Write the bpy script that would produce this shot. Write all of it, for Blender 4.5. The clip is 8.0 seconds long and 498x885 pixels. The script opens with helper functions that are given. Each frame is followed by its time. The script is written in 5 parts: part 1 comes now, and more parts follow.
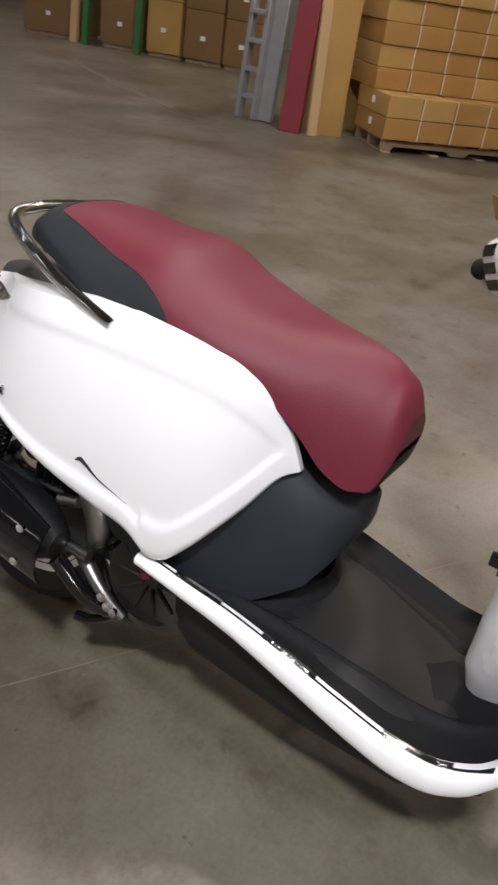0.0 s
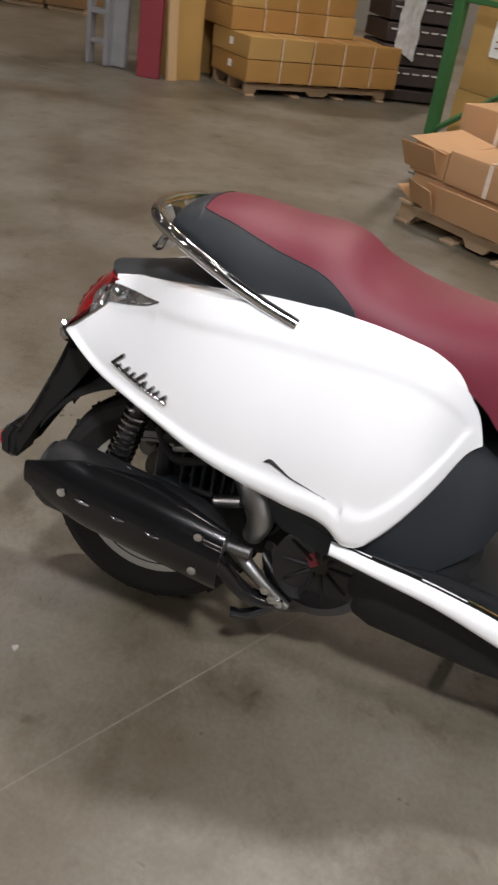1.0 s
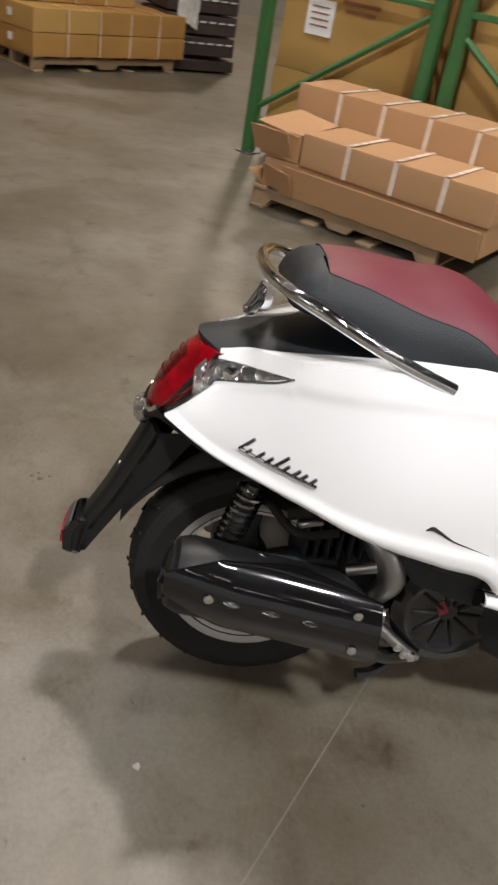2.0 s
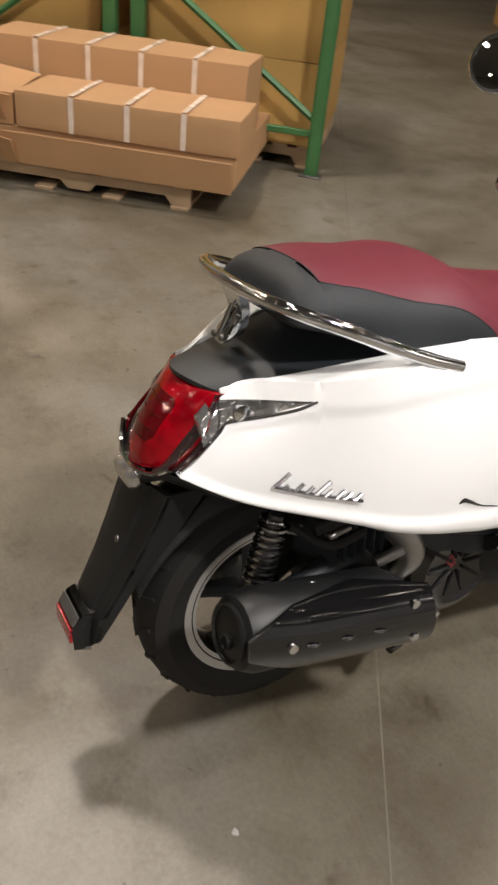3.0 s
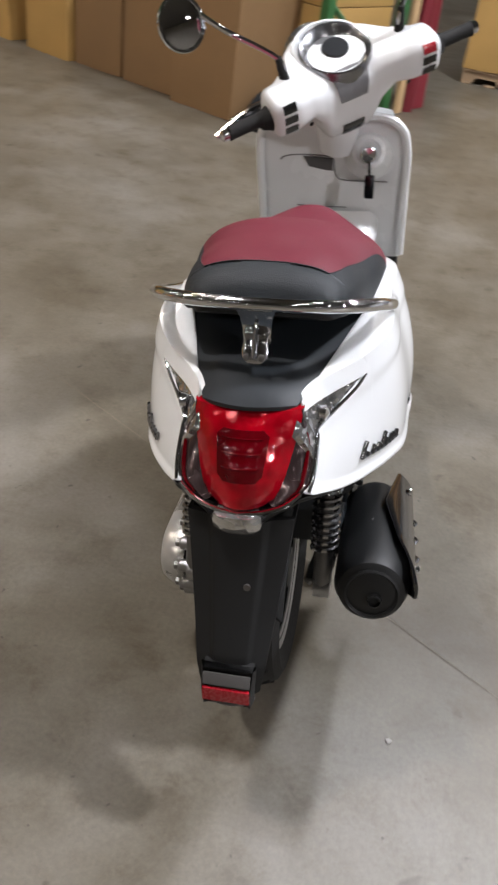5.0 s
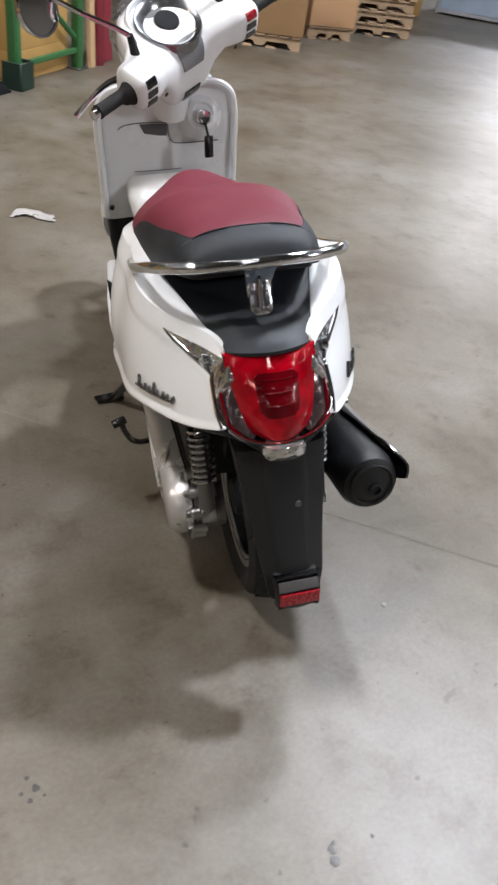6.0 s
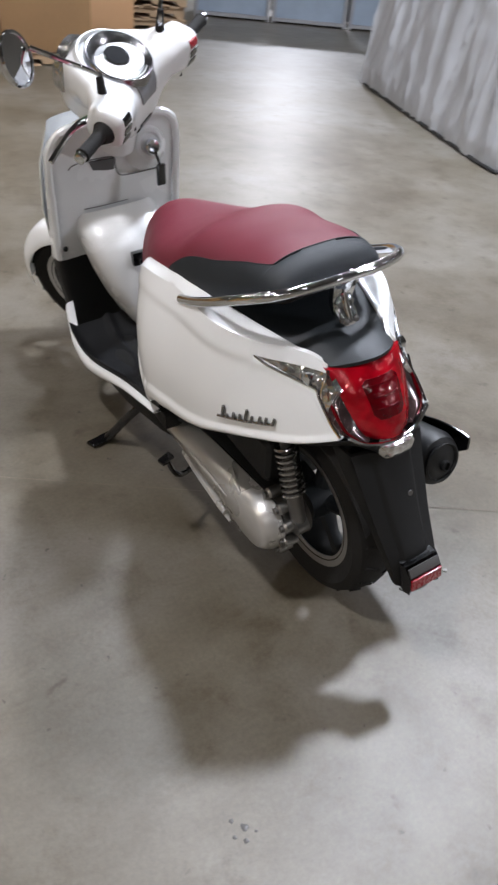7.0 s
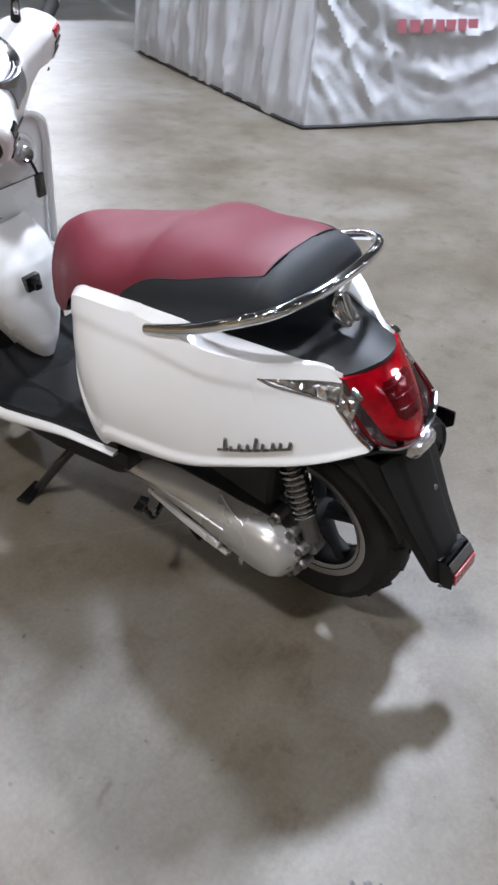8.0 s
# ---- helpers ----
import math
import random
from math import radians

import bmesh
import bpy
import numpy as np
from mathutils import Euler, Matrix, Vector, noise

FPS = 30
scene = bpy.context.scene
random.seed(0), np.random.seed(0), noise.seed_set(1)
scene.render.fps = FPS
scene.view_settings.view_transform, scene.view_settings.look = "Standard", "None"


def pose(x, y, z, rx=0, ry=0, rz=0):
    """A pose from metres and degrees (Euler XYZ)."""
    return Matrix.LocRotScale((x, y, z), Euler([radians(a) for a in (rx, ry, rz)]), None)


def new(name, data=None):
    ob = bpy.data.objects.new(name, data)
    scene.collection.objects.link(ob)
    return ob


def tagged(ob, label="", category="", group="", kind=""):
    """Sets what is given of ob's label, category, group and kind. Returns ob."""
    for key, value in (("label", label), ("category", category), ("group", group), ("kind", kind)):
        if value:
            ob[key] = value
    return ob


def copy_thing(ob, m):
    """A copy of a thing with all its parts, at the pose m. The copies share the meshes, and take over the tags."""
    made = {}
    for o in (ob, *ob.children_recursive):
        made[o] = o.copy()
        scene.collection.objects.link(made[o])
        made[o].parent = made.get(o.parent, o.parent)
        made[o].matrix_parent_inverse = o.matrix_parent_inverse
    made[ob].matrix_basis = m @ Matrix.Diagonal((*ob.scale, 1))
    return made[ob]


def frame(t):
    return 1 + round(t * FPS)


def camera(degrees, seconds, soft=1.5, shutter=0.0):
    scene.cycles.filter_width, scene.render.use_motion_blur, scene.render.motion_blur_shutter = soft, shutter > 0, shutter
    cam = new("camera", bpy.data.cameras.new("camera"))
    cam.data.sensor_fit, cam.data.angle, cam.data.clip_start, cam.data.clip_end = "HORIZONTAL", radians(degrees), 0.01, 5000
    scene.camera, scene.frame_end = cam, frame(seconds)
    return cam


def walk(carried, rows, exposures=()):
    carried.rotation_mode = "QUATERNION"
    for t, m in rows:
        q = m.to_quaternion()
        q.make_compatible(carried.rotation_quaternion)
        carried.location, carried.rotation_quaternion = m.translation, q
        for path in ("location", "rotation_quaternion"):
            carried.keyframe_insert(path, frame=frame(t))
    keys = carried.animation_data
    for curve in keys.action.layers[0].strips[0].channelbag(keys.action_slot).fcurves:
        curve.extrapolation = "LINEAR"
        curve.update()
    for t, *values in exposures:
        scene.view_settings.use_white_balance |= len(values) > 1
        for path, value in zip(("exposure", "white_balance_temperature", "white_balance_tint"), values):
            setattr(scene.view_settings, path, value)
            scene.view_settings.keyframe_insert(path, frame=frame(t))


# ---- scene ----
LENS, LEAN = 35.12, 8.12
cam = camera(LENS, 8.0, soft=2.5, shutter=0.3)
PATH = [
    (0.0, 1.036, 0.988, 1.253, 59.14, -7.39, 120.35),
    (0.3, 1.130, 0.835, 1.258, 58.57, -8.38, 115.32),
    (0.5, 1.191, 0.725, 1.264, 56.44, -6.85, 110.94),
    (0.8, 1.238, 0.562, 1.270, 57.38, -7.80, 109.20),
    (1.0, 1.244, 0.453, 1.257, 56.93, -7.48, 106.69),
    (1.2, 1.247, 0.331, 1.270, 57.70, -7.73, 102.72),
    (1.5, 1.209, 0.125, 1.283, 56.54, -8.27, 98.41),
    (2.8, 0.968, -0.511, 1.291, 57.41, -6.36, 67.04),
    (3.0, 0.871, -0.580, 1.320, 54.87, -5.40, 62.37),
    (3.5, 0.678, -0.744, 1.322, 55.55, -8.69, 50.74),
    (3.8, 0.574, -0.865, 1.318, 51.96, -6.66, 37.97),
    (4.0, 0.510, -0.945, 1.352, 53.09, -6.46, 32.54),
    (4.2, 0.435, -1.000, 1.357, 54.22, -6.18, 29.49),
    (5.3, -0.151, -1.215, 1.390, 53.76, -6.26, 0.22),
    (5.5, -0.268, -1.274, 1.415, 52.57, -5.53, -7.41),
    (5.7, -0.360, -1.299, 1.409, 52.83, -5.70, -10.40),
    (6.0, -0.524, -1.298, 1.393, 53.63, -7.32, -13.89),
    (6.2, -0.641, -1.257, 1.381, 52.94, -5.78, -18.51),
    (6.5, -0.807, -1.221, 1.381, 52.67, -5.68, -22.39),
    (6.7, -0.897, -1.171, 1.378, 54.23, -6.21, -24.58),
    (6.9, -0.996, -1.137, 1.374, 56.60, -4.91, -28.95),
    (7.0, -1.056, -1.105, 1.384, 55.81, -4.85, -32.02),
    (7.3, -1.191, -1.068, 1.405, 56.32, -3.57, -37.91),
    (7.7, -1.231, -0.901, 1.364, 56.28, -3.15, -44.80),
    (8.0, -1.206, -0.718, 1.365, 54.80, -2.22, -49.81),
]
# seconds, stops, kelvin, tint
TONE = [(0.0, -0.84, 6600, 15), (1.5, -0.84, 6650, 14), (3.0, -0.70, 7250, 14), (4.2, -0.74, 6650, 15), (5.5, -0.44, 6250, 13), (6.2, -0.42, 6130, 13), (7.0, -0.53, 6000, 13), (8.0, -0.38, 5800, 13)]
walk(cam, [(r[0], pose(*r[1:])) for r in PATH], TONE)

# ---- light ----
world = bpy.data.worlds.new("world")
scene.world = world
world.use_nodes = True
world.node_tree.nodes["Background"].inputs["Color"].default_value = (0.9, 0.8, 0.65, 1)
world.node_tree.nodes["Background"].inputs["Strength"].default_value = 0.03

# lamps: x, y, height, size, watts, colour
LAMPS = [
    (-3.0, 0.2, 6.8, 0.5, 470, (1.0, 0.96, 0.92)),
    (1.75, 3.9, 6.6, 0.5, 330, (0.96, 0.985, 1.02)),
    (3.2, 1.6, 6.0, 0.5, 810, (0.96, 0.985, 1.02)),
    (11.0, 16.0, 5.6, 0.8, 1250, (1.0, 0.99, 1.0)),
    # the last five are added fill lights, brightening the panels and the background
    (-12.0, 1.0, 6.8, 0.5, 750, (1.0, 0.88, 0.74)),
    (-9.0, -10.0, 6.8, 0.5, 380, (1.0, 0.9, 0.78)),
    (8.5, -8.0, 6.8, 0.5, 1350, (1.0, 0.98, 0.97)),
    (-6.5, -1.0, 6.8, 0.5, 100, (1.0, 0.82, 0.58)),
    (-5.0, 8.5, 6.8, 0.5, 120, (1.0, 0.84, 0.62)),
]


# ---- small builders ----
def mat(name, col, rough=0.5, metal=0.0, vary=0.12, scale=8.0, bump=0.0, bscale=60.0, coat=0.0, fine=0.05, alpha=None, trans=0.0, emit=None, spec=0.5, rvary=0.1):
    m = bpy.data.materials.new(name)
    m.use_nodes = True
    nt = m.node_tree
    b = nt.nodes["Principled BSDF"]
    b.inputs["Roughness"].default_value, b.inputs["Metallic"].default_value = rough, metal
    b.inputs["Coat Weight"].default_value = coat
    b.inputs["Coat Roughness"].default_value = 0.06
    b.inputs["Specular IOR Level"].default_value = spec
    b.inputs["Transmission Weight"].default_value = trans
    tc = nt.nodes.new("ShaderNodeTexCoord")
    n1, n2 = nt.nodes.new("ShaderNodeTexNoise"), nt.nodes.new("ShaderNodeTexNoise")
    n1.inputs["Scale"].default_value, n2.inputs["Scale"].default_value = scale, scale * 14
    n1.inputs["Detail"].default_value = 6
    nt.links.new(tc.outputs["Object"], n1.inputs["Vector"])
    nt.links.new(tc.outputs["Object"], n2.inputs["Vector"])
    ramp = nt.nodes.new("ShaderNodeMixRGB")
    lo = [c * (1 - vary) for c in col]
    hi = [min(1, c * (1 + vary)) for c in col]
    ramp.inputs[1].default_value, ramp.inputs[2].default_value = (*lo, 1), (*hi, 1)
    add = nt.nodes.new("ShaderNodeMath")
    add.operation = "MULTIPLY_ADD"
    add.inputs[1].default_value = fine * 4
    nt.links.new(n2.outputs["Fac"], add.inputs[0])
    nt.links.new(n1.outputs["Fac"], add.inputs[2])
    sub = nt.nodes.new("ShaderNodeMath")
    sub.operation = "SUBTRACT"
    sub.inputs[1].default_value = fine * 2
    sub.use_clamp = True
    nt.links.new(add.outputs[0], sub.inputs[0])
    nt.links.new(sub.outputs[0], ramp.inputs[0])
    nt.links.new(ramp.outputs[0], b.inputs["Base Color"])
    if rvary:
        mr = nt.nodes.new("ShaderNodeMapRange")
        mr.inputs["To Min"].default_value, mr.inputs["To Max"].default_value = max(0.02, rough - rvary * 0.5), min(1, rough + rvary)
        nt.links.new(n1.outputs["Fac"], mr.inputs["Value"])
        nt.links.new(mr.outputs[0], b.inputs["Roughness"])
    if bump:
        n3 = nt.nodes.new("ShaderNodeTexNoise")
        n3.inputs["Scale"].default_value = bscale
        n3.inputs["Detail"].default_value = 4
        nt.links.new(tc.outputs["Object"], n3.inputs["Vector"])
        bp = nt.nodes.new("ShaderNodeBump")
        bp.inputs["Strength"].default_value = bump
        bp.inputs["Distance"].default_value = 0.01
        nt.links.new(n3.outputs["Fac"], bp.inputs["Height"])
        nt.links.new(bp.outputs[0], b.inputs["Normal"])
    if emit:
        b.inputs["Emission Color"].default_value = (*emit[:3], 1)
        b.inputs["Emission Strength"].default_value = emit[3]
    return m


def part(name, bm, material, parent=None, label="", smooth=True, angle=0.7):
    bmesh.ops.recalc_face_normals(bm, faces=bm.faces)
    me = bpy.data.meshes.new(name)
    for f in bm.faces:
        f.smooth = smooth
    if smooth:
        for e in bm.edges:
            if len(e.link_faces) == 2 and e.calc_face_angle(0) > angle:
                e.smooth = False
    bm.to_mesh(me)
    bm.free()
    me.materials.append(material)
    ob = new(name, me)
    if parent is not None:
        ob.parent = parent
    if label:
        tagged(ob, label)
    return ob


def empty(name, m=Matrix.Identity(4), **tags):
    ob = new(name)
    ob.empty_display_size = 0.1
    ob.matrix_basis = m
    return tagged(ob, **tags)


def bm_box(sx, sy, sz, m=Matrix.Identity(4), bevel=0.0, seg=2):
    bm = bmesh.new()
    bmesh.ops.create_cube(bm, size=1, matrix=Matrix.Diagonal((sx, sy, sz, 1)))
    if bevel:
        bmesh.ops.bevel(bm, geom=bm.edges[:] + bm.verts[:], offset=bevel, segments=seg, profile=0.7, affect="EDGES")
    bm.transform(m)
    return bm


def join(*bms):
    out = bmesh.new()
    for b in bms:
        me = bpy.data.meshes.new("tmp")
        b.to_mesh(me)
        b.free()
        out.from_mesh(me)
        bpy.data.meshes.remove(me)
    return out


def loft(rings, closed=True, caps=True, bm=None):
    bm = bm or bmesh.new()
    rows = [[bm.verts.new(p) for p in r] for r in rings]
    n = len(rows[0])
    for a, b in zip(rows, rows[1:]):
        for i in range(n if closed else n - 1):
            j = (i + 1) % n
            try:
                bm.faces.new((a[i], a[j], b[j], b[i]))
            except ValueError:
                pass
    if caps and closed:
        bm.faces.new(rows[0])
        bm.faces.new(rows[-1][::-1])
    return bm


def spline(pts, n=8):
    """Catmull-Rom through pts."""
    pts = [Vector(p) for p in pts]
    P = [pts[0] * 2 - pts[1]] + pts + [pts[-1] * 2 - pts[-2]]
    out = []
    for i in range(1, len(P) - 2):
        for k in range(n):
            t = k / n
            a, b, c, d = P[i - 1], P[i], P[i + 1], P[i + 2]
            out.append(0.5 * ((2 * b) + (c - a) * t + (2 * a - 5 * b + 4 * c - d) * t * t + (3 * b - a - 3 * c + d) * t ** 3))
    out.append(pts[-1])
    return out


def tube(pts, r, seg=10, smooth=0, flat=1.0):
    """A tube along pts; r is a radius or one for each point; flat squashes it across."""
    P = spline(pts, smooth) if smooth else [Vector(p) for p in pts]
    R = r if isinstance(r, (list, tuple)) else [r] * len(pts)
    rings = []
    up = None
    for i, q in enumerate(P):
        d = (P[min(i + 1, len(P) - 1)] - P[max(i - 1, 0)]).normalized()
        if up is None:
            up = Vector((0, 0, 1)) if abs(d.z) < 0.9 else Vector((1, 0, 0))
        side = d.cross(up).normalized()
        up = side.cross(d).normalized()
        u = i / (len(P) - 1) * (len(R) - 1)
        k = min(int(u), len(R) - 2) if len(R) > 1 else 0
        rr = R[k] + (R[min(k + 1, len(R) - 1)] - R[k]) * (u - k)
        rings.append([q + (side * math.cos(a) * flat + up * math.sin(a)) * rr for a in (2 * math.pi * j / seg for j in range(seg))])
    return loft(rings)


def lathe(profile, seg=32, m=Matrix.Identity(4)):
    """profile: (radius, height) pairs turned about z, then set by m."""
    bm = loft([[(r * math.cos(2 * math.pi * j / seg), r * math.sin(2 * math.pi * j / seg), h) for j in range(seg)] for r, h in profile], caps=False)
    bmesh.ops.remove_doubles(bm, verts=bm.verts, dist=1e-5)
    rim_edges = [e for e in bm.edges if e.is_boundary]
    if rim_edges:
        bmesh.ops.contextual_create(bm, geom=rim_edges)
    bm.transform(m)
    return bm


def sheet(fn, nu, nv, thick=0.0, back=None):
    """A sheet fn(u, v), u and v from 0 to 1, with thickness along back."""
    front = [[Vector(fn(i / nu, j / nv)) for j in range(nv + 1)] for i in range(nu + 1)]
    bm = bmesh.new()
    F = [[bm.verts.new(p) for p in row] for row in front]
    for i in range(nu):
        for j in range(nv):
            bm.faces.new((F[i][j], F[i + 1][j], F[i + 1][j + 1], F[i][j + 1]))
    if thick:
        bk = Vector(back) * thick
        B = [[bm.verts.new(p + bk) for p in row] for row in front]
        for i in range(nu):
            for j in range(nv):
                bm.faces.new((B[i][j], B[i][j + 1], B[i + 1][j + 1], B[i + 1][j]))
        rim = [(i, 0) for i in range(nu + 1)] + [(nu, j) for j in range(1, nv + 1)] + [(i, nv) for i in range(nu - 1, -1, -1)] + [(0, j) for j in range(nv - 1, 0, -1)]
        for (a, b), (c, d) in zip(rim, rim[1:] + rim[:1]):
            bm.faces.new((F[a][b], B[a][b], B[c][d], F[c][d]))
    return bm


def prism(poly, h, m=Matrix.Identity(4), bevel=0.0):
    bm = bmesh.new()
    f = bm.faces.new([bm.verts.new((x, y, 0)) for x, y in poly])
    g = bmesh.ops.extrude_face_region(bm, geom=[f])
    bmesh.ops.translate(bm, verts=[v for v in g["geom"] if isinstance(v, bmesh.types.BMVert)], vec=(0, 0, h))
    if bevel:
        bmesh.ops.recalc_face_normals(bm, faces=bm.faces)
        bmesh.ops.bevel(bm, geom=bm.edges[:], offset=bevel, segments=2, profile=0.7, affect="EDGES")
    bm.transform(m)
    return bm


def lerp(x, xs, ys):
    return float(np.interp(x, xs, ys))


def smooth_curve(xs, ys):
    """A smooth curve through the pairs (monotone x)."""
    xs, ys = np.array(xs, float), np.array(ys, float)
    d = np.gradient(ys, xs)

    def f(x):
        x = min(max(x, xs[0]), xs[-1])
        i = int(min(np.searchsorted(xs, x, side="right") - 1, len(xs) - 2))
        h = xs[i + 1] - xs[i]
        t = (x - xs[i]) / h
        return float((2 * t ** 3 - 3 * t ** 2 + 1) * ys[i] + (t ** 3 - 2 * t ** 2 + t) * h * d[i] + (3 * t ** 2 - 2 * t ** 3) * ys[i + 1] + (t ** 3 - t ** 2) * h * d[i + 1])
    return f


def mirror(bm):
    bm.transform(Matrix.Diagonal((-1, 1, 1, 1)))
    return bm


# ---- materials ----
def facet_mat(name, col, metal, scale, depth=0.5, rough=0.1):
    """Clear glossy skin over a faceted reflector."""
    m = bpy.data.materials.new(name)
    m.use_nodes = True
    nt = m.node_tree
    b = nt.nodes["Principled BSDF"]
    b.inputs["Metallic"].default_value = metal
    b.inputs["Roughness"].default_value = rough
    b.inputs["Coat Weight"].default_value = 0.5
    b.inputs["Coat Roughness"].default_value = 0.04
    tc = nt.nodes.new("ShaderNodeTexCoord")
    vo = nt.nodes.new("ShaderNodeTexVoronoi")
    vo.inputs["Scale"].default_value = scale
    nt.links.new(tc.outputs["Object"], vo.inputs["Vector"])
    no = nt.nodes.new("ShaderNodeTexNoise")
    no.inputs["Scale"].default_value = scale * 0.35
    nt.links.new(tc.outputs["Object"], no.inputs["Vector"])
    r = nt.nodes.new("ShaderNodeValToRGB")
    r.color_ramp.elements[0].position, r.color_ramp.elements[0].color = 0.36, (*[c * 0.55 for c in col], 1)
    r.color_ramp.elements[1].position, r.color_ramp.elements[1].color = 0.6, (*col, 1)
    nt.links.new(no.outputs["Fac"], r.inputs[0])
    nt.links.new(r.outputs[0], b.inputs["Base Color"])
    bp = nt.nodes.new("ShaderNodeBump")
    bp.inputs["Strength"].default_value, bp.inputs["Distance"].default_value = depth, 0.006
    nt.links.new(vo.outputs["Distance"], bp.inputs["Height"])
    nt.links.new(bp.outputs[0], b.inputs["Normal"])
    return m


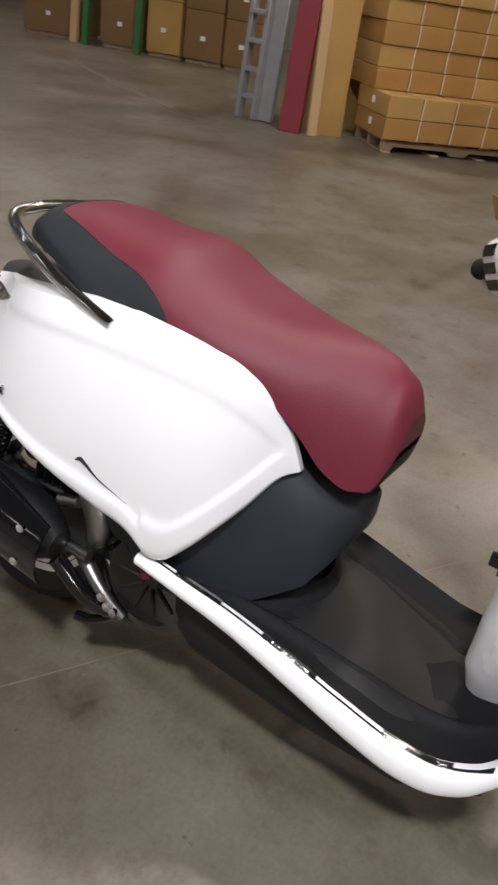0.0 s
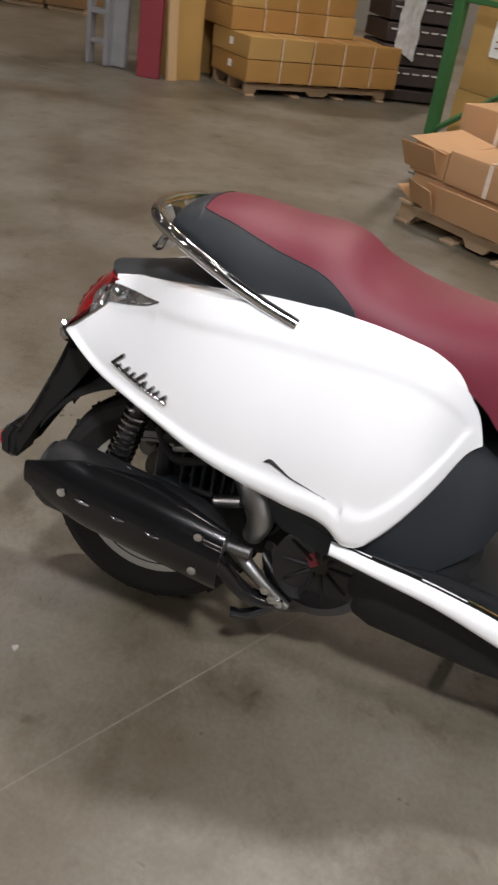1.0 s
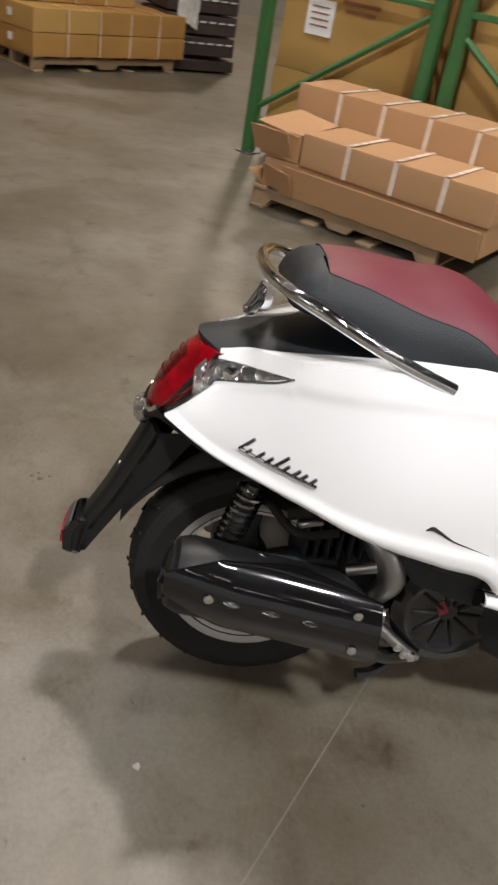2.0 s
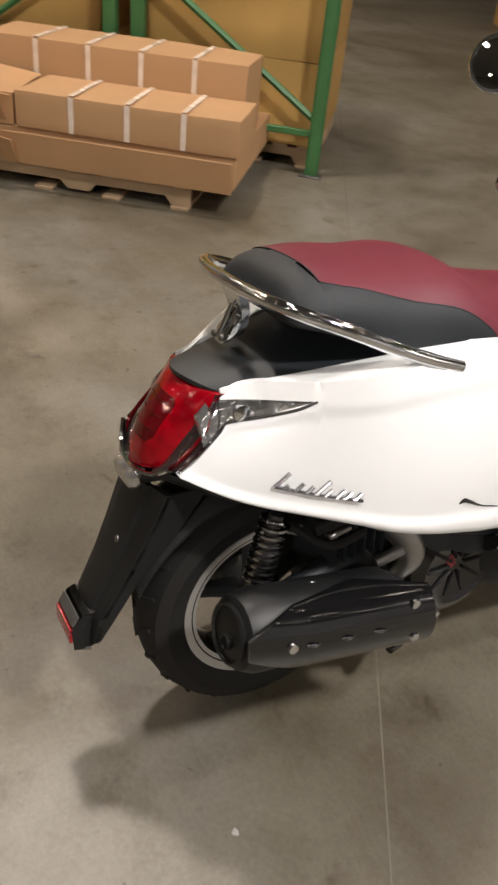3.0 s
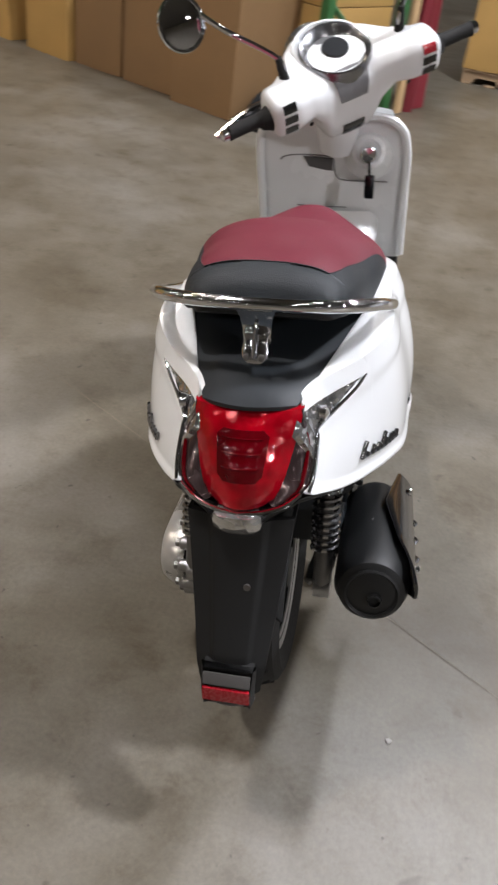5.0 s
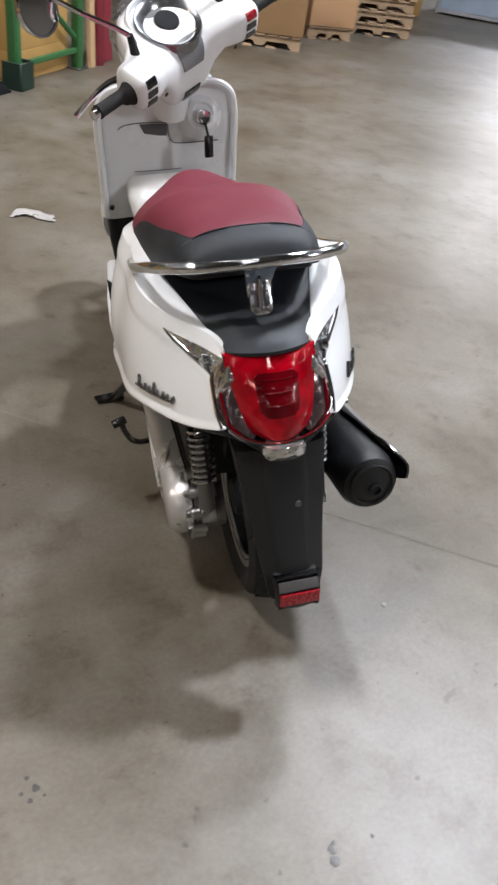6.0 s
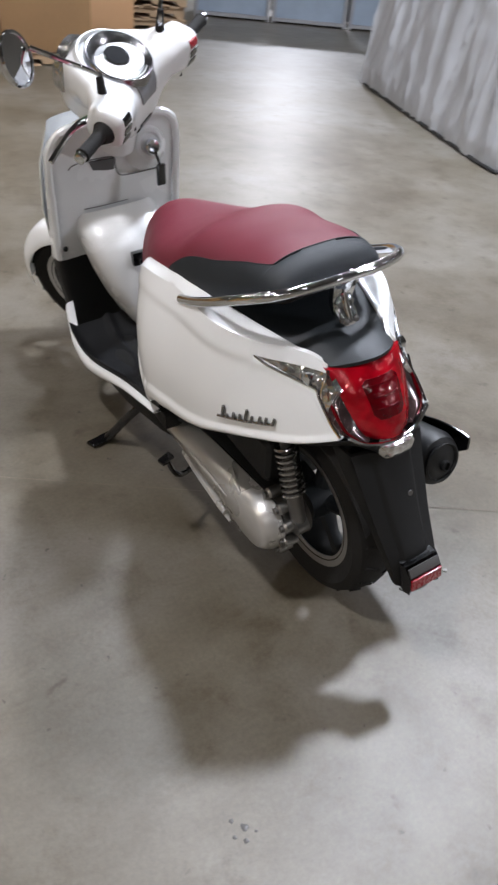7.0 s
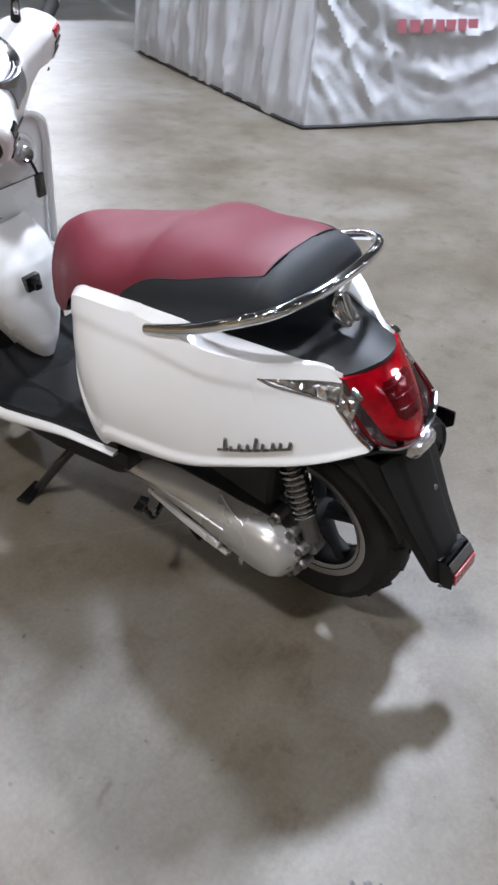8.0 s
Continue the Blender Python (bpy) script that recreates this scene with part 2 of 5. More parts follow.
M = dict(
    white=mat("white_paint", (0.81, 0.825, 0.832), 0.34, coat=0.8, vary=0.02, rvary=0.04, fine=0.01),
    grey_in=mat("white_plastic", (0.775, 0.79, 0.797), 0.24, vary=0.04, rvary=0.1),
    black=mat("black_plastic", (0.012, 0.0123, 0.0126), 0.5, spec=0.25, vary=0.15, bump=0.12, bscale=700, rvary=0.12),
    satin=mat("satin_black", (0.014, 0.0175, 0.021), 0.48, spec=0.4, vary=0.12, bump=0.05, bscale=400, rvary=0.12),
    gloss=mat("gloss_black", (0.005, 0.005, 0.0055), 0.08, vary=0.2, spec=0.5, coat=0.35, rvary=0.08),
    rubber=mat("tyre_rubber", (0.013, 0.0125, 0.012), 0.75, spec=0.3, vary=0.3, bump=0.2, bscale=200),
    mattb=mat("footboard_rubber", (0.009, 0.0095, 0.0105), 0.6, vary=0.25, spec=0.15, bump=0.2, bscale=300, rvary=0.2),
    red_seat=mat("red_leatherette", (0.135, 0.017, 0.03), 0.46, spec=0.35, vary=0.1, scale=5, bump=0.16, bscale=520, rvary=0.08),
    black_seat=mat("black_leatherette", (0.016, 0.0195, 0.023), 0.5, spec=0.35, vary=0.12, bump=0.2, bscale=520, rvary=0.1),
    chrome=mat("chrome", (0.74, 0.76, 0.79), 0.06, 1.0, vary=0.03, rvary=0.05, bump=0.06, bscale=45),
    alu=mat("cast_aluminium", (0.38, 0.38, 0.375), 0.36, 1.0, vary=0.12, bump=0.1, bscale=300),
    alu_paint=mat("silver_paint", (0.58, 0.575, 0.56), 0.26, 0.6, vary=0.06, bump=0.04, bscale=300),
    rimm=mat("silver_rim", (0.55, 0.55, 0.55), 0.3, 0.8, vary=0.1),
    steel=mat("dull_steel", (0.2, 0.195, 0.19), 0.45, 1.0, vary=0.25, bump=0.1, bscale=200),
    red_lens=facet_mat("red_lens", (0.46, 0.0008, 0.01), 0.25, 60, 0.14, 0.12),
    red_dark=facet_mat("dark_red_lens", (0.13, 0.0006, 0.004), 0.25, 60, 0.14, 0.12),
    red_refl=mat("red_reflector", (0.3, 0.003, 0.012), 0.25, vary=0.2, scale=200, coat=0.5),
    clear=facet_mat("clear_lens", (0.62, 0.62, 0.615), 0.85, 60, 0.7),
    smoke=facet_mat("smoked_lens", (0.08, 0.052, 0.052), 0.55, 45, 0.16, 0.16),
    glass=mat("mirror_glass", (0.8, 0.8, 0.8), 0.02, 1.0, vary=0.01, rvary=0.0),
    glassd=mat("display_glass", (0.03, 0.032, 0.035), 0.06, vary=0.1, spec=0.9, coat=1.0, rvary=0.02),
    slot=mat("grey_plastic", (0.07, 0.067, 0.066), 0.4, vary=0.15),
    dial=mat("dial_face", (0.16, 0.16, 0.165), 0.3, vary=0.3, scale=30),
    dialface=mat("dial_light_face", (0.13, 0.13, 0.134), 0.3, vary=0.15, scale=30),
    # chrome darkened in colour for the shade of the body over the springs
    spring=mat("shaded_spring_chrome", (0.42, 0.42, 0.43), 0.16, 1.0, vary=0.1),
    muff=mat("muffler_black", (0.009, 0.0095, 0.01), 0.46, vary=0.2, spec=0.4, bump=0.05, bscale=200),
    emblem=mat("dark_chrome", (0.25, 0.25, 0.26), 0.2, 1.0, vary=0.1),
    greenp=mat("green_rack_paint", (0.035, 0.13, 0.04), 0.45, vary=0.25, scale=3, bump=0.1, bscale=90),
    carton_y=mat("yellow_kraft_board", (0.42, 0.25, 0.075), 0.75, vary=0.2, scale=2.5, bump=0.15, bscale=30),
    carton_o=mat("orange_kraft_board", (0.36, 0.19, 0.05), 0.72, vary=0.22, scale=3, bump=0.2, bscale=25),
    carton_b=mat("brown_kraft_board", (0.43, 0.245, 0.12), 0.75, vary=0.12, scale=3, bump=0.12, bscale=40),
    carton_d=mat("dark_kraft_board", (0.21, 0.12, 0.05), 0.8, vary=0.18, scale=2, bump=0.15, bscale=30),
    tape=mat("packing_tape", (0.72, 0.6, 0.5), 0.25, vary=0.08, scale=10),
    paper=mat("white_paper", (0.8, 0.8, 0.78), 0.7, vary=0.05),
    ink=mat("brown_print", (0.25, 0.1, 0.04), 0.7, vary=0.2),
    wood=mat("pallet_wood", (0.36, 0.25, 0.15), 0.8, vary=0.3, scale=6, bump=0.3, bscale=40),
    plank=mat("pale_plank", (0.5, 0.33, 0.17), 0.7, vary=0.15, scale=3, bump=0.2, bscale=30),
    redboard=mat("dark_red_panel", (0.2, 0.02, 0.03), 0.5, vary=0.15, scale=3),
    ladder=mat("grey_ladder_metal", (0.32, 0.32, 0.33), 0.5, 0.5, vary=0.2),
    film=mat("stretch_film", (0.5, 0.5, 0.48), 0.2, vary=0.5, scale=12, bump=0.5, bscale=20),
    dark=mat("dark_crate_plastic", (0.035, 0.025, 0.022), 0.5, vary=0.4, scale=10),
    tarp=mat("silver_tarpaulin", (0.42, 0.43, 0.45), 0.4, 0.15, vary=0.14, scale=4, bump=0.22, bscale=34),
    redink=mat("red_print", (0.29, 0.09, 0.11), 0.5, vary=0.15),
    wall=mat("warehouse_wall", (0.18, 0.17, 0.15), 0.85, vary=0.15, scale=0.6, bump=0.1, bscale=8),
    ceil=mat("ceiling_deck", (0.1, 0.096, 0.09), 0.8, vary=0.15, scale=0.5),
    guard=mat("dark_green_paint", (0.012, 0.03, 0.02), 0.5, vary=0.3, scale=6),
    joint=mat("joint_filler", (0.165, 0.142, 0.112), 0.8, vary=0.4, scale=9),
    oil=mat("dried_oil", (0.05, 0.045, 0.038), 0.4, vary=0.4, scale=60),
    litter=mat("torn_paper", (0.33, 0.315, 0.29), 0.8, vary=0.05),
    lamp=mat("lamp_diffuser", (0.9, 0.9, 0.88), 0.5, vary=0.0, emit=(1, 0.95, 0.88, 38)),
    blackfoot=mat("black_tape_edge", (0.02, 0.02, 0.02), 0.6, vary=0.3),
)


def floor_material():
    m = bpy.data.materials.new("worn_concrete")
    m.use_nodes = True
    nt = m.node_tree
    b = nt.nodes["Principled BSDF"]
    tc = nt.nodes.new("ShaderNodeTexCoord")

    def noise_tex(scale, detail=6, rough=0.6, dist=0.0):
        n = nt.nodes.new("ShaderNodeTexNoise")
        n.inputs["Scale"].default_value, n.inputs["Detail"].default_value = scale, detail
        n.inputs["Roughness"].default_value, n.inputs["Distortion"].default_value = rough, dist
        nt.links.new(tc.outputs["Object"], n.inputs["Vector"])
        return n

    def ramp(src, *stops):
        r = nt.nodes.new("ShaderNodeValToRGB")
        r.color_ramp.elements[0].position, r.color_ramp.elements[0].color = stops[0][0], (*stops[0][1], 1)
        r.color_ramp.elements[1].position, r.color_ramp.elements[1].color = stops[-1][0], (*stops[-1][1], 1)
        for pos, c in stops[1:-1]:
            r.color_ramp.elements.new(pos).color = (*c, 1)
        nt.links.new(src.outputs["Fac"], r.inputs[0])
        return r

    def mix(kind, a, c, fac):
        x = nt.nodes.new("ShaderNodeMixRGB")
        x.blend_type = kind
        x.inputs[0].default_value = fac
        nt.links.new(a.outputs[0], x.inputs[1])
        nt.links.new(c.outputs[0], x.inputs[2])
        return x

    big = ramp(noise_tex(1.0, 6, 0.6, 0.2), (0.3, (0.074, 0.058, 0.036)), (0.5, (0.132, 0.117, 0.09)), (0.7, (0.186, 0.174, 0.153)))
    mid = ramp(noise_tex(5.0, 7, 0.6, 0.15), (0.32, (0.68, 0.64, 0.57)), (0.48, (0.95, 0.94, 0.91)), (0.56, (1.0, 0.99, 0.97)), (0.72, (1.14, 1.14, 1.14)))
    fine = ramp(noise_tex(90, 3, 0.7), (0.3, (0.82, 0.82, 0.82)), (0.7, (1.08, 1.08, 1.08)))
    spots = ramp(noise_tex(11, 3, 0.5, 0.3), (0.26, (0.45, 0.42, 0.38)), (0.33, (1, 1, 1)))
    blot = ramp(noise_tex(5.5, 9, 0.75, 0.1), (0.34, (0.6, 0.54, 0.44)), (0.45, (0.93, 0.91, 0.87)), (0.52, (1.03, 1.03, 1.03)))
    drip = ramp(noise_tex(26, 2, 0.5, 0.2), (0.24, (0.3, 0.28, 0.25)), (0.28, (1, 1, 1)))
    col = mix("MULTIPLY", mix("MULTIPLY", mix("MULTIPLY", big, mid, 0.7), fine, 0.9), spots, 0.6)
    col = mix("MULTIPLY", mix("MULTIPLY", col, blot, 0.72), drip, 0.7)
    nt.links.new(col.outputs[0], b.inputs["Base Color"])
    mr = nt.nodes.new("ShaderNodeMapRange")
    mr.inputs["To Min"].default_value, mr.inputs["To Max"].default_value = 0.39, 0.47
    b.inputs["Specular IOR Level"].default_value = 0.5
    nt.links.new(noise_tex(2.0, 4).outputs["Fac"], mr.inputs["Value"])
    nt.links.new(mr.outputs[0], b.inputs["Roughness"])
    bp = nt.nodes.new("ShaderNodeBump")
    bp.inputs["Strength"].default_value, bp.inputs["Distance"].default_value = 0.05, 0.01
    nt.links.new(noise_tex(40, 6).outputs["Fac"], bp.inputs["Height"])
    nt.links.new(bp.outputs[0], b.inputs["Normal"])
    return m


# ---- lamps under the roof, and the added fill lights ----
def lamp(x, y, z, size, watts, col):
    d = bpy.data.lights.new("high_bay_or_fill_light", "AREA")
    d.energy, d.color = watts, col
    d.shape, d.size = "SQUARE", size
    ob = new("high_bay_or_fill_light", d)
    ob.location = (x, y, z)
    return ob


for spec in LAMPS:
    lamp(*spec)


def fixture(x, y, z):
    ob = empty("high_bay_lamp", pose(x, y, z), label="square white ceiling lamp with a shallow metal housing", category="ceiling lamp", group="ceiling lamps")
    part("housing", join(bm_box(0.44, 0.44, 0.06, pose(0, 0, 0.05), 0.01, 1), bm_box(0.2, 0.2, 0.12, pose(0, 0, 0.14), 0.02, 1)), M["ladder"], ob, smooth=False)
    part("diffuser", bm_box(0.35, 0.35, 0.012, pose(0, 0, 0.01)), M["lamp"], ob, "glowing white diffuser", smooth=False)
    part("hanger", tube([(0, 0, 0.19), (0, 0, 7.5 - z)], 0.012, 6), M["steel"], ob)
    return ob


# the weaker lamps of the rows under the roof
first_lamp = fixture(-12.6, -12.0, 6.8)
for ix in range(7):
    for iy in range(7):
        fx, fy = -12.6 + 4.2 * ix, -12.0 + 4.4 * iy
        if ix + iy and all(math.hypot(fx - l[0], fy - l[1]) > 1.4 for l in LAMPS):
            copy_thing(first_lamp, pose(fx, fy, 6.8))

# ---- the building ----
floor = tagged(part("floor", bm_box(44, 44, 0.2, pose(0, 0, -0.1)), floor_material(), smooth=False), "worn grey-brown polished concrete warehouse floor with stains", "floor", kind="structure")
ANG = radians(57.73)
nx, ny = math.cos(ANG), math.sin(ANG)


def joint_bm(off, half, length):
    pts = []
    for k in range(61):
        s = -length / 2 + length * k / 60
        wob = 0.004 * noise.noise(Vector((s * 2.3, off, 0)))
        pts.append((nx * (off + wob) - ny * s, ny * (off + wob) + nx * s, half * (1 + 0.5 * noise.noise(Vector((s * 9, off, 3))))))
    bm = bmesh.new()
    rows = [(bm.verts.new((x - nx * w, y - ny * w, 0.0015)), bm.verts.new((x + nx * w, y + ny * w, 0.0015))) for x, y, w in pts]
    for a, b in zip(rows, rows[1:]):
        bm.faces.new((a[0], a[1], b[1], b[0]))
    return bm


def stripe(p, q, w):
    d = (Vector(q) - Vector(p)).normalized()
    n = Vector((-d.y, d.x, 0)) * w / 2
    bm = bmesh.new()
    bm.faces.new([bm.verts.new(Vector(c) + Vector((0, 0, 0.002))) for c in (Vector(p) - n, Vector(q) - n, Vector(q) + n, Vector(p) + n)])
    return bm


part("floor_marking", stripe((-7.6, -6.7, 0), (-5.6, -3.3, 0), 0.035), M["joint"], floor, "worn pale floor line")
part("floor_joint", joint_bm(0.2825, 0.0016, 24), M["joint"], floor, "thin filled saw-cut joint")
for wname, sx, sy, x, y in (("wall_west", 0.3, 44, -15, 0), ("wall_east", 0.3, 44, 15, 0), ("wall_north", 30, 0.3, 0, 17), ("wall_south", 30, 0.3, 0, -15)):
    tagged(part(wname, bm_box(sx, sy, 7.4, pose(x, y, 3.7)), M["wall"], smooth=False), "plain painted warehouse wall", "wall", kind="structure")
tagged(part("ceiling", bm_box(30, 32, 0.2, pose(0, 1, 7.6)), M["ceil"], smooth=False), "plain warehouse roof deck", "ceiling", kind="structure")


# ---- cartons, pallets and racks ----
def along(p, q):
    """A frame at p whose x axis points to q, z up."""
    a = math.atan2(q[1] - p[1], q[0] - p[0])
    return pose(p[0], p[1], 0, 0, 0, math.degrees(a))


def carton(m, sx, sy, sz, material, label, group="", tape=None, print_bars=0, logo=False, wob=0.006, tw=0.026):
    """A carton with its lower corner at m: x along the front, y into the depth."""
    ob = empty("carton", m, label=label, category="carton", group=group)
    bm = bm_box(sx, sy, sz, pose(sx / 2, sy / 2, sz / 2), 0.006, 2)
    bmesh.ops.subdivide_edges(bm, edges=[e for e in bm.edges if e.calc_length() > 0.1], cuts=3, use_grid_fill=True)
    for v in bm.verts:
        k = Vector(noise.noise_vector(m.translation + v.co * 4.0))
        v.co += k * wob
    part("box_body", bm, material, ob)
    if tape:
        for x in tape:
            part("tape", join(bm_box(tw, 0.002, sz * 0.98, pose(x, -0.004, sz / 2)), bm_box(tw, sy * 0.98, 0.002, pose(x, sy / 2, sz + 0.005))), M["tape"], ob, "shiny packing tape", smooth=False)
    for k in range(print_bars):
        part("print_bar", bm_box(sx * (0.26 - 0.05 * k), 0.002, 0.022, pose(sx * 0.55, -0.005, sz * 0.72 - 0.045 * k)), M["ink"], ob, smooth=False)
    if logo:
        part("logo", lathe([(0.001, 0), (0.03, 0), (0.03, 0.002), (0.001, 0.002)], 20, pose(sx * 0.4, -0.004, sz * 0.71, 90)), M["redink"], ob, "round red printed mark")
    return ob


def pallet(m, sx, sy, label="rough wooden pallet under the cartons", h=0.125):
    ob = empty("wooden_pallet", m, label=label, category="pallet")
    for k in range(7):
        part("deck_board", bm_box(0.095, sy, 0.02, pose(0.05 + k * (sx - 0.1) / 6, sy / 2, h - 0.01), 0.003, 1), M["wood"], ob)
    for y in (0.045, sy / 2, sy - 0.045):
        poly = [(0, 0.015), (0.1, 0.015), (0.13, 0.055), (sx * 0.42, 0.055), (sx * 0.45, 0.015), (sx * 0.55, 0.015), (sx * 0.58, 0.055), (sx - 0.13, 0.055), (sx - 0.1, 0.015), (sx, 0.015), (sx, h - 0.02), (0, h - 0.02)]
        part("stringer", prism(poly, 0.04, pose(0, y + 0.02, 0, 90), 0.003), M["wood"], ob)
    for k in range(4):
        part("bottom_board", bm_box(0.09, sy, 0.015, pose(0.05 + k * (sx - 0.1) / 3, sy / 2, 0.0075), 0.002, 1), M["wood"], ob)
    return ob


def rack_frame(m, depth, height, rising, low=0.23):
    ob = empty("rack_upright_frame", m, label="green painted steel pallet rack frame with diagonal braces", category="rack frame", group="rack frames")
    for x in (0.0, depth):
        part("post", join(bm_box(0.075, 0.06, height, pose(x, 0, height / 2), 0.006, 2), bm_box(0.045, 0.004, height * 0.98, pose(x, -0.033, height / 2))), M["greenp"], ob)
        part("foot_plate", bm_box(0.13, 0.12, 0.01, pose(x, 0, 0.005), 0.002, 1), M["steel"], ob)
        part("anchor_bolt", lathe([(0.001, 0.0), (0.012, 0.0), (0.012, 0.02), (0.001, 0.02)], 8, pose(x + 0.05, -0.045, 0.008)), M["steel"], ob)
    for z in (low, 1.08, 1.96, 2.84):
        part("cross_brace", bm_box(depth - 0.06, 0.03, 0.035, pose(depth / 2, 0, z), 0.004, 1), M["greenp"], ob)
    for k, z in enumerate((low + 0.08, 1.16, 2.04)):
        lo, hi = (0.03, depth - 0.03) if rising == (k % 2 == 0) else (depth - 0.03, 0.03)
        part("diagonal_brace", tube([(lo, 0, z), (hi, 0, z + 0.62 * depth)], 0.02, 6), M["greenp"], ob)
    return ob


A, B = Vector((-4.51, 0.153, 0)), Vector((-2.995, 1.99, 0))
RACK = along(A, B)
rack_frame(RACK, 1.17, 3.6, True)
rack_frame(RACK @ pose(1.33, 0, 0), 1.05, 3.6, False)
for x0 in (0.06, 1.36):
    pallet(RACK @ pose(x0, 0.12, 0.0), 1.0, 1.1)
    c = carton(RACK @ pose(x0 - 0.02, 0.1, 0.128), 1.03, 1.1, 0.44, M["carton_y"], "large yellow-brown carton standing in the pallet rack", "cartons in the rack", wob=0.004)
    c = carton(RACK @ pose(x0 - 0.01, 0.105, 0.572), 1.02, 1.1, 0.6, M["carton_y"], "large yellow-brown carton stacked in the pallet rack", "cartons in the rack", print_bars=2, logo=x0 > 1, wob=0.004)
    if x0 < 1:
        part("paper_label", bm_box(0.2, 0.002, 0.2, pose(0.28, -0.006, 0.32)), M["paper"], c, "white shipping paper in a sleeve", smooth=False)
        for k in range(4):
            part("text_bar", bm_box(0.13, 0.002, 0.008, pose(0.28, -0.009, 0.38 - 0.035 * k)), M["ink"], c, smooth=False)
    carton(RACK @ pose(x0, 0.11, 1.176), 1.0, 1.1, 0.6, M["carton_y"], "large yellow-brown carton on top of the stack", "cartons in the rack", wob=0.004)

# brown cartons on a pallet before the rack
P1, P2 = (-3.30, 0.13), (-2.585, 1.035)
PAL = along(P1, P2)
LEN = math.hypot(P2[0] - P1[0], P2[1] - P1[1])
pallet(PAL @ pose(0, 0, 0), LEN, 1.0)
tray = empty("open_carton_tray", PAL @ pose(0.0, -0.02, 0.126), label="low brown carton with torn open flaps on the pallet", category="carton")
part("box_body", bm_box(LEN + 0.15, 1.0, 0.158, pose(LEN / 2 + 0.135, 0.53, 0.08), 0.005, 1), M["carton_b"], tray)
part("front_flap", bm_box(1.14, 0.006, 0.16, pose(0.79, -0.014, 0.07, 13, 0, 0), 0.002, 1), M["carton_b"], tray)
part("corner_flap", bm_box(0.2, 0.006, 0.13, pose(0.2, -0.035, 0.07, 24, 4, -10), 0.002, 1), M["carton_b"], tray, "torn bent flap")
part("side_flap", bm_box(0.14, 0.3, 0.006, pose(0.02, 0.18, 0.03, 0, 24), 0.002, 1), M["carton_b"], tray, "bent open flap")
part("end_wall", bm_box(0.006, 0.5, 0.1, pose(0.02, 0.42, 0.07), 0.002, 1), M["carton_b"], tray)
for k in range(4):
    carton(PAL @ pose(0.287 + 0.273 * k, -0.005, 0.288), 0.27, 0.42, 0.165, M["carton_b"], "small brown carton with shiny tape in a row", "brown cartons on the pallet", tape=[0.004] if k else None)
for k in range(5):
    carton(PAL @ pose(-0.06 + 0.276 * k, 0.42, 0.288), 0.272, 0.42, 0.325, M["carton_b"], "small brown carton with shiny tape in the rear row", "brown cartons on the pallet", tape=[0.004] if k else None)
opened = empty("open_carton", PAL @ pose(0.02, 0.0, 0.288), label="brown carton with its end flaps folded open", category="carton")
for y in (0.012, 0.4):
    part("side_wall", bm_box(0.25, 0.006, 0.146, pose(0.125, y, 0.073), 0.002, 1), M["carton_b"], opened)
part("back_wall", bm_box(0.006, 0.39, 0.146, pose(0.245, 0.206, 0.073), 0.002, 1), M["carton_b"], opened)
part("box_floor", bm_box(0.245, 0.385, 0.006, pose(0.12, 0.206, 0.005), 0.002, 1), M["carton_b"], opened)
part("lid_flap", bm_box(0.27, 0.4, 0.006, pose(0.1, 0.2, 0.16, 4, 6), 0.002, 1), M["carton_b"], opened)
part("front_flap", bm_box(0.24, 0.006, 0.15, pose(0.1, -0.05, 0.09, 28), 0.002, 1), M["carton_b"], opened, "flap folded down")

# stack of long cartons with the corner towards the aisle
S0, S2 = (-6.15, -1.65), (-7.31, -0.454)
ST = along(S0, S2)
pallet(ST @ pose(0.03, 0.02, 0), 1.58, 0.72)
rs = random.Random(11)
for lay in range(2):
    for k in range(5):
        c = carton(ST @ pose(k * 0.335, -0.02, 0.126 + lay * 0.185, 0, 0, rs.uniform(-1.2, 1.2)), 0.33, 0.74, 0.18, M[rs.choice(("carton_y", "carton_o", "carton_o"))], "long yellow-brown carton in a low stack", "long cartons", tape=[0.004] if k else None, tw=0.009)
        if k == 0:
            part("paper_label", bm_box(0.002, 0.07, 0.06, pose(-0.008, 0.34, 0.1)), M["paper"], c, "small white label", smooth=False)
for lay in range(5):
    for k in range(4):
        carton(ST @ pose(-0.02 + k * 0.335, 0.34 + 0.02 * (lay % 2), 0.498 + lay * 0.185, 0, 0, rs.uniform(-2, 2)), 0.33, 0.7, 0.18, M[rs.choice(("carton_y", "carton_o", "carton_o"))], "yellow-brown carton higher in the stack", "long cartons", tape=[0.004] if k else None, tw=0.009)
for k in range(3):
    carton(ST @ pose(-0.05 + 0.45 * k, 1.1, 0.0), 0.43, 0.5, 1.6 - 0.1 * k, M[rs.choice(("carton_y", "carton_o", "carton_o"))], "tall yellow-brown carton behind the stack", "tall cartons")


def leaning_board(m, w, t, h, material, label, cat, name):
    return tagged(part(name, bm_box(w, t, h, m @ pose(w / 2, 0, h / 2, -4), 0.004, 1), material), label, cat)


